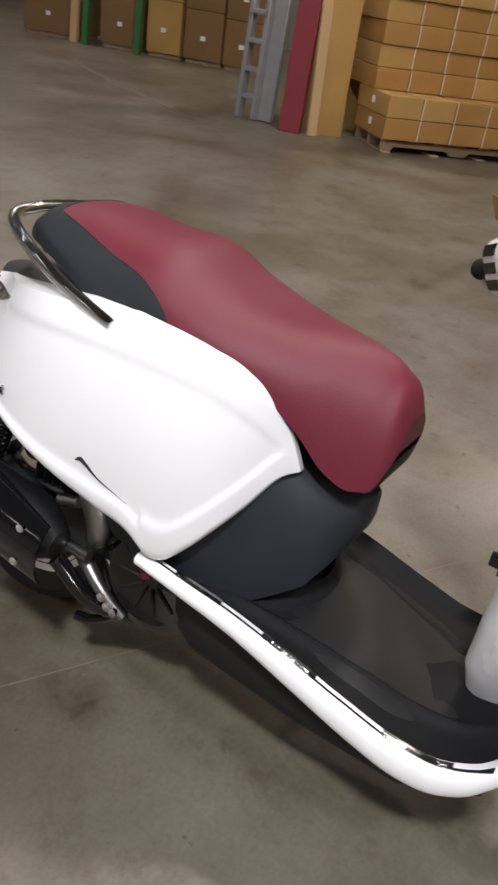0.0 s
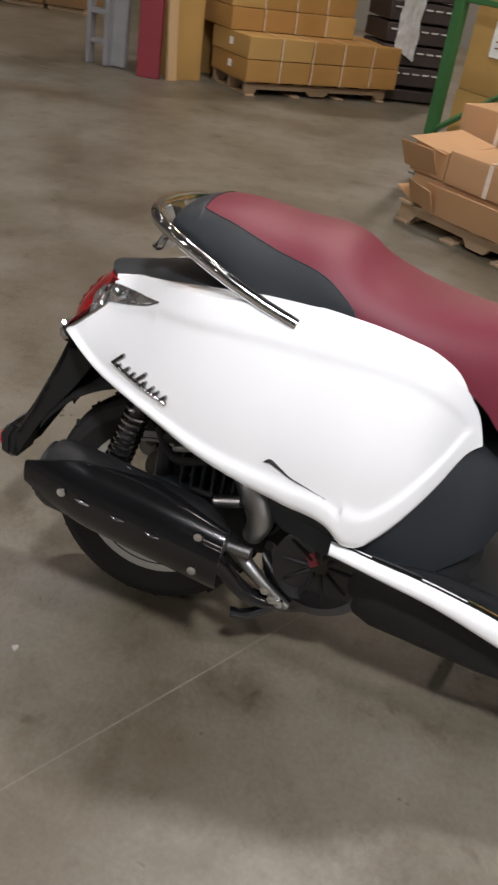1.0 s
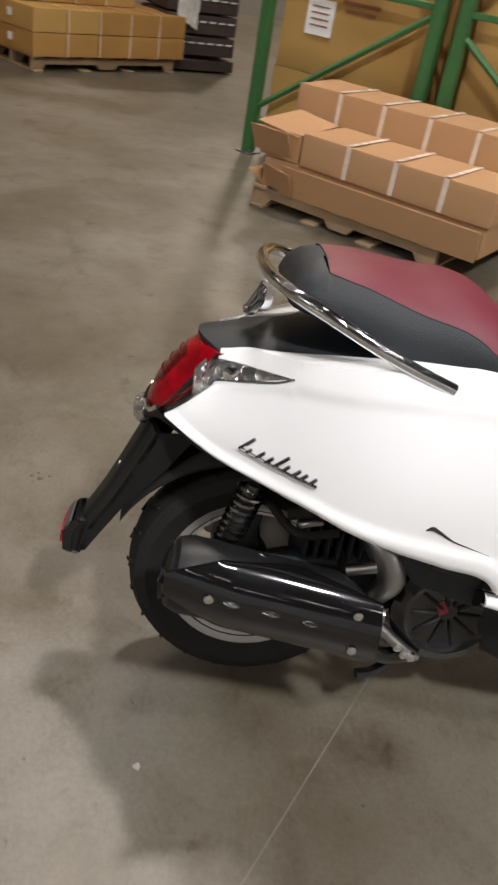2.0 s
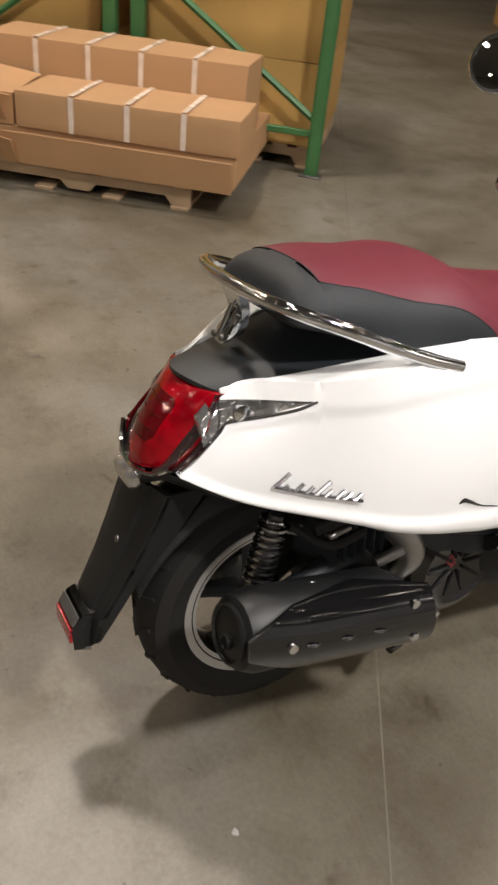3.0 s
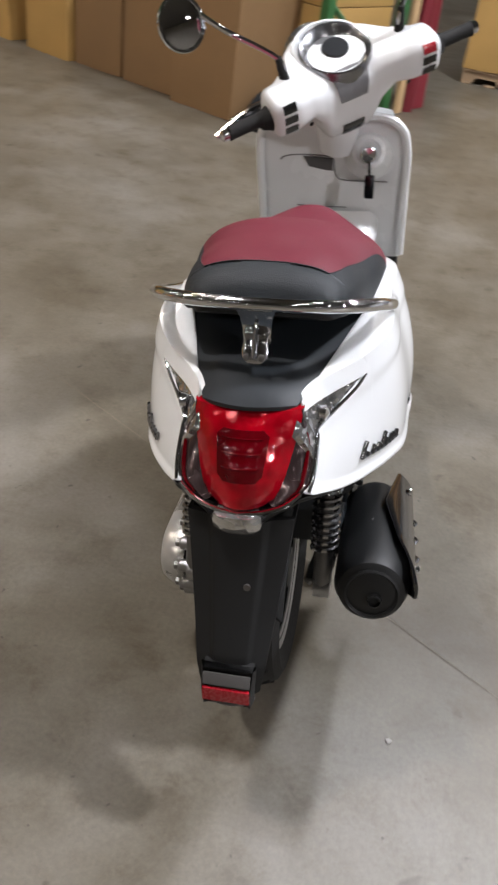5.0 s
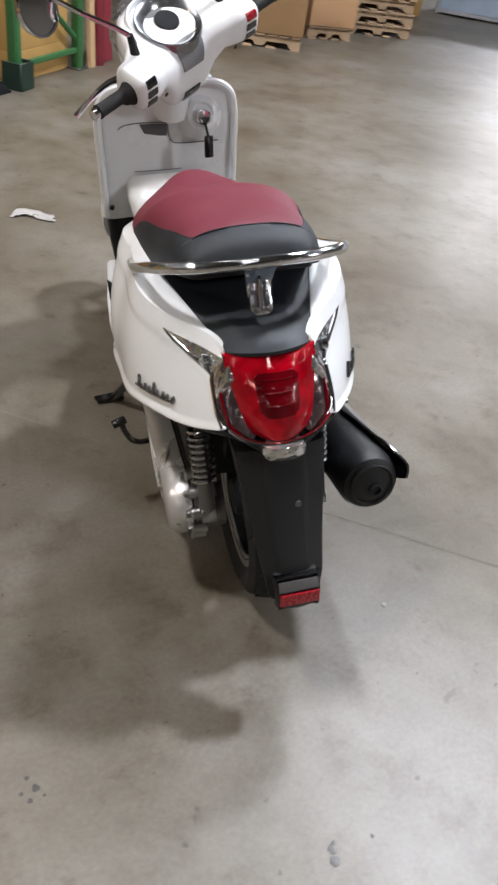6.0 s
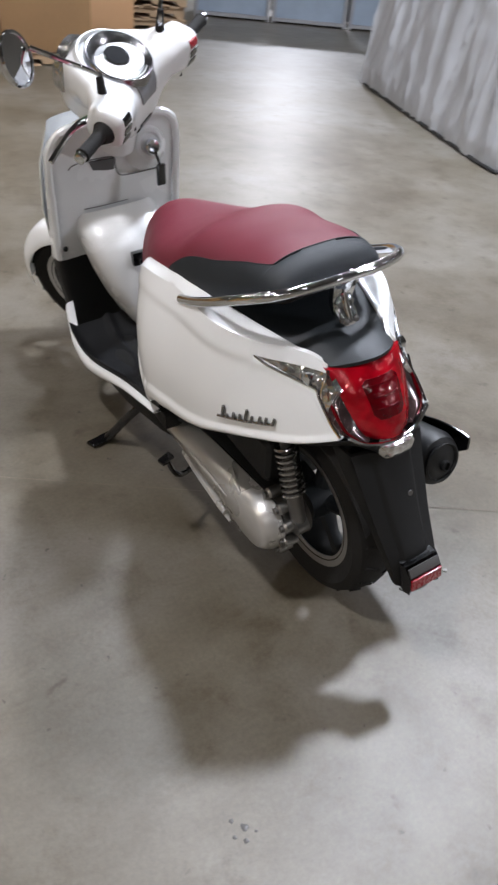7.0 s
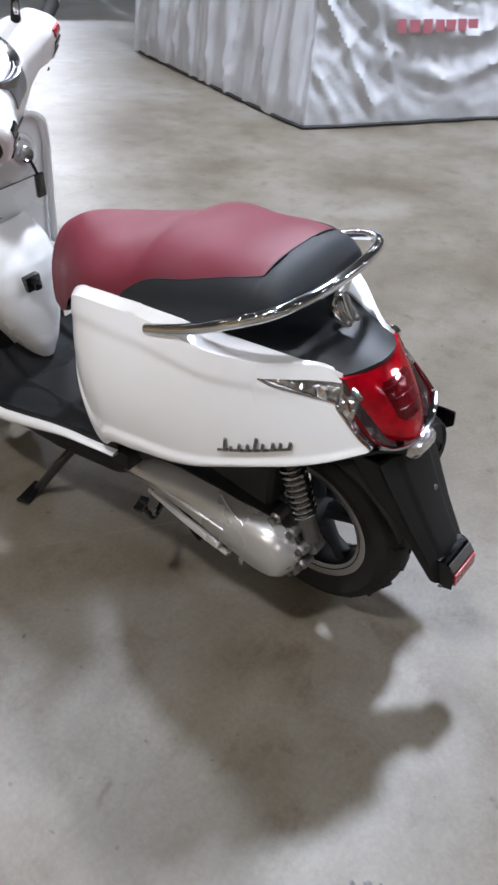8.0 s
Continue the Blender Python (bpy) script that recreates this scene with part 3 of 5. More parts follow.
leaning_board(along((-6.19, -2.69), (-6.22, -2.42)), 0.215, 0.05, 1.8, M["redboard"], "dark red flat panel leaning upright beside the planks", "board", "red_board")
leaning_board(along((-6.205, -2.455), (-6.3, -2.38)), 0.1, 0.04, 1.9, M["plank"], "pale wooden plank standing upright", "plank", "wooden_plank")
carton(along((-6.27, -2.39), (-6.51, -2.19)), 0.3, 0.34, 1.7, M["carton_y"], "tall narrow yellow carton standing on end", "tall cartons")
lad = empty("step_ladder", along((-6.41, -3.29), (-6.33, -2.83)), label="grey metal step ladder standing folded beside the panel", category="ladder")
for x in (0.0, 0.2):
    part("rail", bm_box(0.05, 0.09, 1.6, pose(x + 0.02, 0, 0.8, -3), 0.006, 1), M["ladder"], lad)
for k in range(6):
    part("step", bm_box(0.2, 0.12, 0.04, pose(0.12, 0.0, 0.2 + 0.25 * k), 0.005, 1), M["ladder"], lad)
part("back_panel", bm_box(0.17, 0.05, 1.55, pose(0.32, 0.05, 0.78, -3), 0.006, 1), M["ladder"], lad)

# wrapped crate stack beside the long cartons
cr = empty("wrapped_crate_stack", along((-7.44, -0.44), (-7.74, 0.1)), label="stack of dark plastic crates in torn stretch film on a pallet", category="crate stack")
for lay in range(8):
    part("crate", bm_box(0.78, 0.6, 0.17, pose(0.17, 0.3, 0.14 + 0.1 + lay * 0.19), 0.01, 1), M["dark"], cr)
    for k in range(7):
        part("handle_rim", bm_box(0.07, 0.02, 0.015, pose(-0.14 + 0.105 * k, -0.006, 0.14 + 0.13 + lay * 0.19), 0.003, 1), M["film"], cr)
part("pallet_base", bm_box(0.8, 0.62, 0.1, pose(0.17, 0.3, 0.07), 0.006, 1), M["dark"], cr)


def film_fn(u, v):
    x = -0.12 + 0.22 * u + 0.03 * noise.noise(Vector((u * 5, v * 6, 1)))
    return (x, -0.03 + 0.02 * noise.noise(Vector((u * 9, v * 7, 4))), 0.5 + 0.9 * v - 0.12 * u)


part("stretch_film", sheet(film_fn, 14, 20, 0.003, (0, 1, 0)), M["film"], cr, "crumpled clear film")

# far row behind, on pallets
FAR = along((-9.2, -9.0), (-9.75, -5.0))
for k, (w, h, mt) in enumerate(((0.9, 1.2, "carton_d"), (0.12, 1.4, "plank"), (0.1, 1.3, "greenp"), (0.62, 1.3, "carton_d"), (0.1, 1.5, "greenp"), (0.55, 1.4, "carton_y"), (0.6, 1.3, "carton_d"), (0.55, 1.2, "carton_d"))):
    x = sum((0.95, 0.2, 0.25, 0.65, 0.12, 0.62, 0.64, 0.6)[:k])
    if mt in ("plank", "greenp"):
        leaning_board(FAR @ pose(x, 0.0, 0), w, 0.08, h, M[mt], "upright post of the far rack" if mt == "greenp" else "pale plank standing among the cartons", "post" if mt == "greenp" else "plank", "rack_post" if mt == "greenp" else "wooden_plank")
    else:
        for lay in range(2):
            c = carton(FAR @ pose(x, 0.1, 0.06 + lay * h / 2), w, 0.8, h / 2 - 0.01, M[mt], "brown carton in the far row", "far cartons")
            part("paper_label", bm_box(0.08, 0.002, 0.06, pose(w * 0.5, -0.008, h * 0.22)), M["paper"], c, smooth=False)
        part("pallet_block", bm_box(w * 0.95, 0.7, 0.06, pose(w / 2, 0.4, -h / 2 - 0.03)), M["wood"], c, smooth=False)

# row of tall cartons ahead of the scooter
ROW = along((-5.54, 6.82), (-1.05, 4.15))
rng = random.Random(4)
x = -4.5
while x < 4.7:
    w = rng.uniform(0.5, 0.66)
    h = rng.uniform(1.2, 1.5)
    c = carton(ROW @ pose(x, 0.02 + rng.uniform(0, 0.12), 0.0, 0, 0, rng.uniform(-3, 3)), w, 0.7, h, M["carton_y" if rng.random() < 0.4 else "carton_d"], "tall brown carton standing in a long row on the floor", "row of tall cartons", print_bars=rng.choice((0, 2)), wob=0.008)
    if rng.random() < 0.28:
        part("paper_label", bm_box(0.09, 0.002, 0.1, pose(w * 0.6, -0.01, h * rng.uniform(0.3, 0.6))), M["paper"], c, smooth=False)
    x += w + rng.choice((0.02, 0.03, 0.05, 0.22))
GR = along((-0.52, 4.5), (-0.07, 5.2))
rack_frame(GR, 0.83, 3.4, False, 0.13)
for z, h, bars in ((0.0, 0.19, 0), (0.19, 0.5, 1), (0.695, 0.5, 2), (1.2, 0.5, 0)):
    carton(GR @ pose(0.06, 0.06, z), 0.74, 0.8, h, M["carton_y"], "yellow carton stacked in the second rack", "second rack cartons", print_bars=bars, wob=0.004)
guard = empty("post_guard", GR @ pose(0.0, -0.02, 0), label="dark green steel guard round the foot of the rack post", category="post guard")
part("guard_plate", bm_box(0.15, 0.012, 0.17, pose(0, -0.07, 0.085), 0.004, 1), M["guard"], guard)
for x in (-0.075, 0.075):
    part("guard_side", bm_box(0.012, 0.14, 0.17, pose(x, 0, 0.085), 0.004, 1), M["guard"], guard)
tagged(part("dark_bag", sheet(lambda u, v: GR @ Vector((-0.55 + 0.42 * u, -0.05 + 0.3 * v, 0.012 + 0.2 * math.sin(math.pi * u) ** 0.6 * math.sin(math.pi * v) ** 0.6 * (0.8 + 0.3 * noise.noise(Vector((u * 4, v * 4, 7)))))), 24, 20, 0.01, (0, 0, -1)), M["mattb"]), "dark crumpled sack lying on the floor beside the rack", "sack")
tagged(part("wooden_plank", bm_box(0.075, 0.035, 1.7, GR @ pose(0.94, -0.03, 0.85, -2), 0.004, 1), M["plank"]), "pale narrow plank leaning beside the rack post", "plank")
tagged(part("red_tube", lathe([(0.001, 0), (0.058, 0), (0.06, 0.004), (0.06, 1.6), (0.05, 1.605), (0.05, 1.5), (0.001, 1.5)], 24, GR @ pose(1.08, -0.03, 0)), M["redboard"]), "dark red rolled tube standing upright beside the plank", "tube")
tagged(part("red_board", bm_box(0.16, 0.05, 1.5, GR @ pose(1.24, 0.02, 0.75, -3), 0.004, 1), M["redboard"]), "dark red narrow panel standing beside the tube", "board")
tagged(part("yellow_beam", bm_box(2.6, 0.06, 0.12, along((0.2, 6.4), (2.4, 6.2)) @ pose(1.1, 0.6, 1.25), 0.01, 1), M["carton_y"]), "yellow painted rack beam above the cartons", "beam")

# big cartons and pallets further on
for (p, q, dep, h, mt, lab) in (((0.55, 6.92), (1.27, 6.72), 0.8, 1.35, "carton_y", "big yellow-brown carton on a pallet"), ((1.34, 6.76), (2.12, 6.61), 0.8, 1.3, "carton_d", "big brown carton on a wooden pallet"), ((2.45, 7.4), (2.95, 7.46), 0.6, 1.3, "carton_b", "brown carton on a pallet further off")):
    m = along(p, q)
    w = math.hypot(q[0] - p[0], q[1] - p[1])
    pallet(m, w, dep)
    carton(m @ pose(-0.01, -0.01, 0.128), w + 0.02, dep, h, M[mt], lab, "big cartons", print_bars=1)
for k in range(6):
    pallet(along((3.1, 8.0), (3.8, 7.95)) @ pose(0.02 * (k % 2), 0.01 * (k % 3), 0.127 * k), 0.75, 0.8, "wooden pallet in a stack of empty pallets")
leaning_board(along((3.3, 8.75), (3.6, 8.75)), 0.28, 0.06, 1.7, M["plank"], "pale wide board standing upright", "board", "wooden_board")
leaning_board(along((3.75, 8.75), (4.0, 8.75)), 0.2, 0.06, 1.7, M["plank"], "pale board standing upright", "board", "wooden_board")
carton(along((4.15, 9.4), (5.1, 10.15)), 0.95, 0.6, 1.3, M["carton_y"], "yellow carton with a red label by the blue crates", "big cartons", print_bars=1, logo=True)

# blue-grey wrapped crates
steelblue = mat("blue_grey_wrap", (0.3, 0.36, 0.44), 0.4, 0.1, vary=0.2, scale=4, bump=0.3, bscale=12)
CR = along((5.37, 10.48), (7.47, 9.2))
for k in range(3):
    ob = empty("wrapped_crate", CR @ pose(k * 1.15, 0.0, 0.0), label="blue-grey film-wrapped crate with a steel frame", category="crate", group="wrapped crates")
    part("crate_body", bm_box(1.08, 0.9, 1.3, pose(0.55, 0.47, 0.72), 0.03, 2), steelblue, ob)
    for x in (0.02, 1.08):
        part("frame_post", bm_box(0.05, 0.05, 1.4, pose(x, 0.0, 0.7), 0.004, 1), M["ladder"], ob)
    for z in (0.05, 0.62, 1.3):
        part("frame_rail", bm_box(1.02, 0.04, 0.05, pose(0.55, 0.0, z), 0.004, 1), M["ladder"], ob)

# the silver tarpaulin over a load
TA, TB, TR = Vector((4.66, 5.6, 0)), Vector((3.45, 2.66, 0)), Vector((6.4, 1.03, 0))
tarp = empty("covered_load", label="large load draped in a creased silver tarpaulin", category="tarpaulin")


L1, L2 = (TB - TA).length, (TR - TB).length
N1 = (TB - TA).cross(Vector((0, 0, 1))).normalized()
N2 = (TR - TB).cross(Vector((0, 0, 1))).normalized()


def bell(x, w):
    return math.exp(-(x / w) ** 2)


def drape(u, v, height=1.75):
    """The cloth hangs in pleats along one side and in wide swags past the rounded corner."""
    s = u * (L1 + L2)
    d = s - L1
    base = TA + (TB - TA) * (s / L1) if d < 0 else TB + (TR - TB) * (d / L2)
    k = min(1, max(0, 0.5 + d / 0.5))
    k = k * k * (3 - 2 * k)
    n = (N1 * (1 - k) + N2 * k).normalized()
    z = v * height
    fold = lambda x, y, w: max(0.0, 1 - 2.4 * abs(noise.noise(Vector((x, y, w))))) ** 1.6
    r3 = noise.noise(Vector((s * 9 + v * 4, v * 11, 6)))
    r4 = 0.5 - abs(noise.noise(Vector((s * 7 + 3, v * 14 - s * 3, 12))))
    pleat = 0.075 * fold(s * 3.0 + 0.25 * z, z * 0.45, 1) + 0.04 * fold(s * 6.5 - 0.5 * z, z * 0.8, 4) + 0.008 * r3
    bend = noise.noise(Vector((s * 1.3, z * 1.1, 8)))
    slant = fold((d * 1.25 + z * 0.85) * 2.6 + 0.3 * bend, (z - d) * 0.5, 9) * bell(d - 0.35, 0.5)
    swag = z - 0.5 * (d - 1.05) ** 2 + 0.08 * bend
    f2 = 0.06 * slant + 0.05 * fold(swag * 3.4, d * 0.5, 15) * min(1, max(0, (d - 0.3) / 0.4)) + 0.025 * fold(swag * 7 + d * 2, d * 1.3, 21) + 0.02 * fold(s * 5 + z * 3, z * 4 - s * 2, 25) + 0.008 * r3
    f = pleat * (1 - k) + f2 * k
    f += 0.05 * bell(v - 0.06, 0.06) * r4 + 0.05 * bell(d, 0.12) * (v - 0.3) * -0.6
    sag = 0.014 + 0.02 * max(0, noise.noise(Vector((s * 2.3, 0, 3)))) * (1 - v)
    edge = min(1, 0.3 + 2.2 * v)
    return base + n * ((f - 0.06) * edge - 0.17 * v ** 1.3 - 0.05 * bell(d, 0.15) + 0.02) + Vector((0, 0, sag + (height - sag) * v))


part("tarpaulin_side", sheet(drape, 300, 56, 0.004, (0, 0, -0.2)), M["tarp"], tarp)
for a, b, s in ((TA, TB, 1), (TB, TR, 7)):
    part("hem", tube([a + (b - a) * k / 30 + Vector((0, 0, 0.016)) + (b - a).cross(Vector((0, 0, 1))).normalized() * (0.02 + 0.02 * noise.noise(Vector((k * 0.6, s, 0)))) * min(1, k / 3, (30 - k) / 3) for k in range(31)], 0.013, 6), M["blackfoot"], tarp, "black weighted hem")
TCv = TA + (TR - TB)
part("load", loft([[TA * 0.97 + TCv * 0.03 + Vector((0.4, -0.1, z)), TB + Vector((0.45, 0.3, z)), TR + Vector((0.1, 0.5, z)), TCv + Vector((0, 0, z))] for z in (0.0, 1.7)]), M["tarp"], tarp, smooth=False)
for k, (w, h) in enumerate(((0.07, 0.1), (0.08, 0.09), (0.07, 0.1), (0.07, 0.09), (0.08, 0.08), (0.07, 0.09), (0.08, 0.08))):
    part("print_bar", bm_box(w, 0.004, h * 0.85, Matrix.Translation(drape((L1 + 0.68 + 0.1 * k) / (L1 + L2), 0.36) + N2 * 0.012) @ pose(0, 0, 0, -8, 0, math.degrees(math.atan2(TR.y - TB.y, TR.x - TB.x)))), M["redink"], tarp, smooth=False)

# torn paper on the floor
tagged(part("torn_paper", sheet(lambda u, v: (-0.56 + 0.18 * u + 0.03 * noise.noise(Vector((u * 4, v * 4, 2))), 2.21 + 0.075 * v + 0.03 * math.sin(u * 5), 0.006 + 0.012 * abs(noise.noise(Vector((u * 5, v * 5, 9))))), 12, 8, 0.001, (0, 0, -1)), M["litter"]), "crumpled scrap of white paper lying on the floor", "paper")

tagged(part("floor_chip", loft([[(.281 + r * (1 + .4 * math.sin(3 * a)) * math.cos(a), -.158 + r * math.sin(a), z) for a in (2 * math.pi * k / 10 for k in range(10))] for r, z in ((.007, .0), (.006, .003), (.002, .004))]), M["litter"]), "tiny white crumb lying on the floor", "crumb")


# dried drips on the floor
def drip(x, y, r, seed):
    pts = [(x + r * (1 + .45 * noise.noise(Vector((math.cos(a) * 1.3, math.sin(a) * 1.3, seed)))) * math.cos(a), y + r * (1 + .45 * noise.noise(Vector((math.cos(a) * 1.3, math.sin(a) * 1.3, seed)))) * math.sin(a)) for a in (2 * math.pi * k / 18 for k in range(18))]
    return loft([[(px, py, .0004) for px, py in pts], [(x + (px - x) * .8, y + (py - y) * .8, .0007) for px, py in pts]])


for n_, (x, y, r) in enumerate(((-.035, -.695, .009), (-.039, -.716, .010), (-.03, -.684, .005), (.046, -.685, .004), (-.558, -.468, .005), (-.543, -.49, .007), (-.568, -.498, .004), (-.528, -.506, .003), (-.553, -.513, .005))):
    part("oil_drip", drip(x, y, r, n_ * 1.7), M["oil"], floor, "small dark dried drip")

# ---- the scooter (built upright, y forward, x to its right side, leaning on its side stand) ----
scooter = empty("motor_scooter", pose(0, 0, 0, 0, -LEAN, 0) @ pose(0, -.008, 0) @ Matrix.Diagonal((1.01, 1.018, 1.016, 1)), label="white motor scooter with a dark red seat leaning on its stand", category="scooter")
W_OF = smooth_curve([-.27, -.18, -.10, -.04, .08, .28, .41, .5, .6, .7], [.045, .110, .152, .185, .231, .25, .25, .213, .112, .03])
K_OF = smooth_curve([-.2, -.09, .03, .3, .6], [.72, .59, .22, .18, .18])


def side_x(y, z):
    t = max(0.0, (z - .5) / .2)
    u = max(0.0, (.5 - z) / .15)
    return max(.012, W_OF(y) * (1 - K_OF(y) * t * t - 0.05 * u * u))


TOP = smooth_curve([-.18, -.135, -.09, .038, .14, .277, .35, .423, .497, .548, .58, .597], [.594, .64, .680, .714, .727, .726, .724, .716, .692, .655, .612, .566])
BOT = smooth_curve([-.18, -.103, 0, .078, .146, .232, .305, .387, .42, .446, .476, .511, .543, .574, .597], [.580, .540, .513, .490, .464, .438, .422, .402, .372, .375, .404, .449, .496, .548, .562])


SIG_LOW = ([-.18, -.168, -.131, -.101, -.09, -.047, .024], [.574, .576, .607, .634, .645, .655, .684])


def rim(y, z):
    """Raised borders along the lower and front edge and along the top, round the recessed middle."""
    d = z - BOT(y)
    if y > .40:
        d = min(d, 0.75 * math.hypot(.597 - y, 0) + 0.01 if z > BOT(y) else d)
        d = min(d, (z - BOT(y)) * 0.62)
    w = lerp(y, [-.18, .1, .28, .42, .6], [.018, .026, .042, .05, .04])
    s = min(1, max(0, (w - d) / 0.016))
    low = lerp(y, *SIG_LOW)
    if y <= .03 and z >= low - .0005:
        q = 1
    else:
        wt = lerp(y, [-.17, -.1, .0, .024], [.006, .014, .02, .03]) if y <= .024 else lerp(y, [.024, .06, .12, .3, .5, .6], [.05, .056, .06, .06, .052, .05])
        q = min(1, max(0, (wt - ((TOP(y) if y > .024 else low) - z)) / 0.022))
    return max(.0065 * s * s * (3 - 2 * s), .0042 * q * q * (3 - 2 * q))


TAIL_W = smooth_curve([-.12, -.09, .0, .1, .2, .3], [.072, .081, .107, .136, .163, .176])


def ledge_z(y):
    """Height of the inner edge of the panels, beside the tail panel and the seat."""
    return lerp(y, [-.12, -.09, .2, .3], [.6865, .69, .737, .742]) if y < .3 else lerp(y, [.3, .4], [.742 - TOP(.3), .012]) + TOP(y)



def side_panel(sign):
    def fn(u, v):
        u2 = u if u > 0 else 0
        y = -.168 + (.597 + .168) * u2
        lo, hi = BOT(y), TOP(y)
        # the slot of the turn signal cuts the upper rear edge
        if y < .024:
            hi = min(hi, lerp(y, *SIG_LOW))
        z = lo + (hi - lo) * v
        edge = 1 - min(1, (min(v, 1 - v) if y < .024 else v) / 0.04)
        x = side_x(y, z) + rim(y, z) - 0.006 * edge ** 2
        return (sign * x, y, z)
    bm = sheet(fn, 120, 44, 0.012, (-sign, 0, 0))
    ob = part("side_panel", bm, M["white"], scooter, "glossy white side panel with a raised rim")

    def fn2(u, v):
        y = -.092 + (.036 + .092) * u
        lo = lerp(y, [-.092, .024, .036], [.676, .686, .69])
        z = lo + (TOP(y) - lo) * v
        return (sign * (side_x(y, z) + .0042 + lerp(y, [.022, .027, .036], [0, .0007, -.0012])), y, z)
    part("side_panel_top", sheet(fn2, 16, 8, 0.012, (-sign, 0, 0)), M["white"], ob)
    # rounded inner ledge on top of the panel, towards the seat
    def fn3(u, v):
        y = -.09 + (.56 + .09) * u
        z0 = TOP(y)
        x0 = side_x(y, z0) + rim(y, z0)
        a = v * math.pi / 2
        wd = max(.004, x0 - TAIL_W(y)) if y < .3 else lerp(y, [.3, .45, .56], [max(.004, side_x(.3, TOP(.3)) - TAIL_W(.3)), .03, .012])
        return (sign * (x0 - wd * math.sin(a)), y, z0 + (ledge_z(y) - z0) * math.sin(a) + .003 * math.sin(2 * a))
    part("panel_ledge", sheet(fn3, 60, 8, 0.01, (0, 0, -1)), M["white"], ob)
    # model emblem, drawn as plain slanted strokes
    def on(y, z, o=0.004):
        return Vector((sign * (side_x(y, z) + rim(y, z) + o), y, z))
    e0, e1 = Vector((0, -.045, .562)), Vector((0, .078, .535))
    def ep(u, v):
        q = e0.lerp(e1, u)
        return on(q.y + (0.01 * v if sign > 0 else 0.01 * v), q.z + .024 * v)
    for u0, hgt in ((0.0, 1.0), (.1, .3), (.22, .55), (.34, .5), (.44, 1.0), (.55, .5), (.68, .55), (.78, .5), (.9, .5)):
        u = u0 if sign > 0 else 1 - u0 - .1
        lean_u = .1 if sign > 0 else -.1
        part("emblem_bar", tube([ep(u, 0.0), ep(u + lean_u * hgt, hgt)], .003, 6, 0, 1.3), M["emblem"], ob, "plain dark chrome emblem bar")
    part("emblem_base", tube([ep(0.0, .02), ep(.5, .02), ep(1.0, .02)], .0028, 6, 4), M["emblem"], ob)
    # small scoop below the belt of the panel
    if sign > 0:
        sc = [on(y, BOT(y) + dz, 0.0005) for y, dz in ((.262, .058), (.272, .065), (.285, .062), (.31, .054), (.34, .049), (.375, .047))]
        part("panel_groove", tube(sc, [.001, .004, .003, .0012, .0008, .0005], 6, 4), M["black"], ob, "narrow dark scoop")
    # turn signal lens let into the panel
    def sig(u, v):
        y = -.128 + (.026 + .128) * u
        lo = lerp(y, *SIG_LOW)
        hi = lerp(y, [-.14, -.128, -.112, -.096, -.086, .026], [.632, .650, .669, .684, .681, .686])
        z = lo + (max(hi, lo + .001) - lo) * v
        return (sign * (side_x(y, z) + .002 * math.sin(math.pi * v) - .002), y, z)
    part("turn_signal", sheet(sig, 30, 8, 0.012, (-sign, 0, 0)), M["clear"], ob, "clear turn signal lens with chrome inside")
    part("signal_bulb", lathe([(.001, 0), (.012, .002), (.014, .012), (.001, .018)], 12, pose(sign * (side_x(-.07, .66) - .004), -.07, .662, 0, sign * 90)), M["chrome"], ob)
    part("signal_trim", tube([(sign * (side_x(y, z) + .001), y, z) for y, z in ((-.168, .577), (-.15, .591), (-.131, .608), (-.101, .635), (-.09, .646), (-.047, .656), (.0, .671), (.025, .685))], .003, 6, 4), M["chrome"], ob, "chrome lens trim")
    return ob


for s in (1, -1):
    side_panel(s)

# seat
ST_Y = [.0, .006, .02, .05, .1, .2, .3, .36, .42, .5, .58, .64, .685, .715, .726]
S_TOP = smooth_curve(ST_Y, [.80, .822, .84, .853, .858, .850, .842, .812, .794, .780, .770, .760, .740, .712, .68])
S_BOT = smooth_curve(ST_Y, [.797, .79, .785, .778, .762, .726, .73, .722, .713, .687, .633, .572, .558, .584, .63])
S_W = smooth_curve(ST_Y, [.095, .112, .126, .138, .150, .167, .179, .183, .18, .164, .141, .118, .1, .082, .06])
S_RED = smooth_curve([.05, .06, .08, .12, .2, .28, .326, .349, .37], [.092, .103, .113, .125, .143, .163, .1755, .1815, .19])


def seat_pt(y, th):
    zt, zb, w = S_TOP(y), S_BOT(y), S_W(y)
    c, s = math.cos(th), math.sin(th)
    n = lerp(y, [0, .3, .45, .6, .72], [2.8, 2.6, 2.4, 2.3, 2.2])
    x = w * math.copysign(abs(c) ** (2 / n), c)
    z = zb + (zt - zb) * max(s, 0) ** (2 / (n * .92))
    # hollow of the rider's place, raised bolster lines
    z += -.010 * math.exp(-((y - .47) / .09) ** 2) * math.exp(-(x / .10) ** 2)
    z += .006 * math.exp(-((y - .33) / .03) ** 2) * math.exp(-(x / .12) ** 2)
    return Vector((x, y, z))


def seam_th(y):
    """Where the red top meets the black side pad."""
    if y < .056:
        return 1.40
    r = min(1.0, S_RED(y) / S_W(y))
    n = lerp(y, [0, .3, .45, .6, .72], [2.8, 2.6, 2.4, 2.3, 2.2])
    return 0.0 if y > .352 else min(1.40, math.acos(min(1.0, r ** (n / 2))))


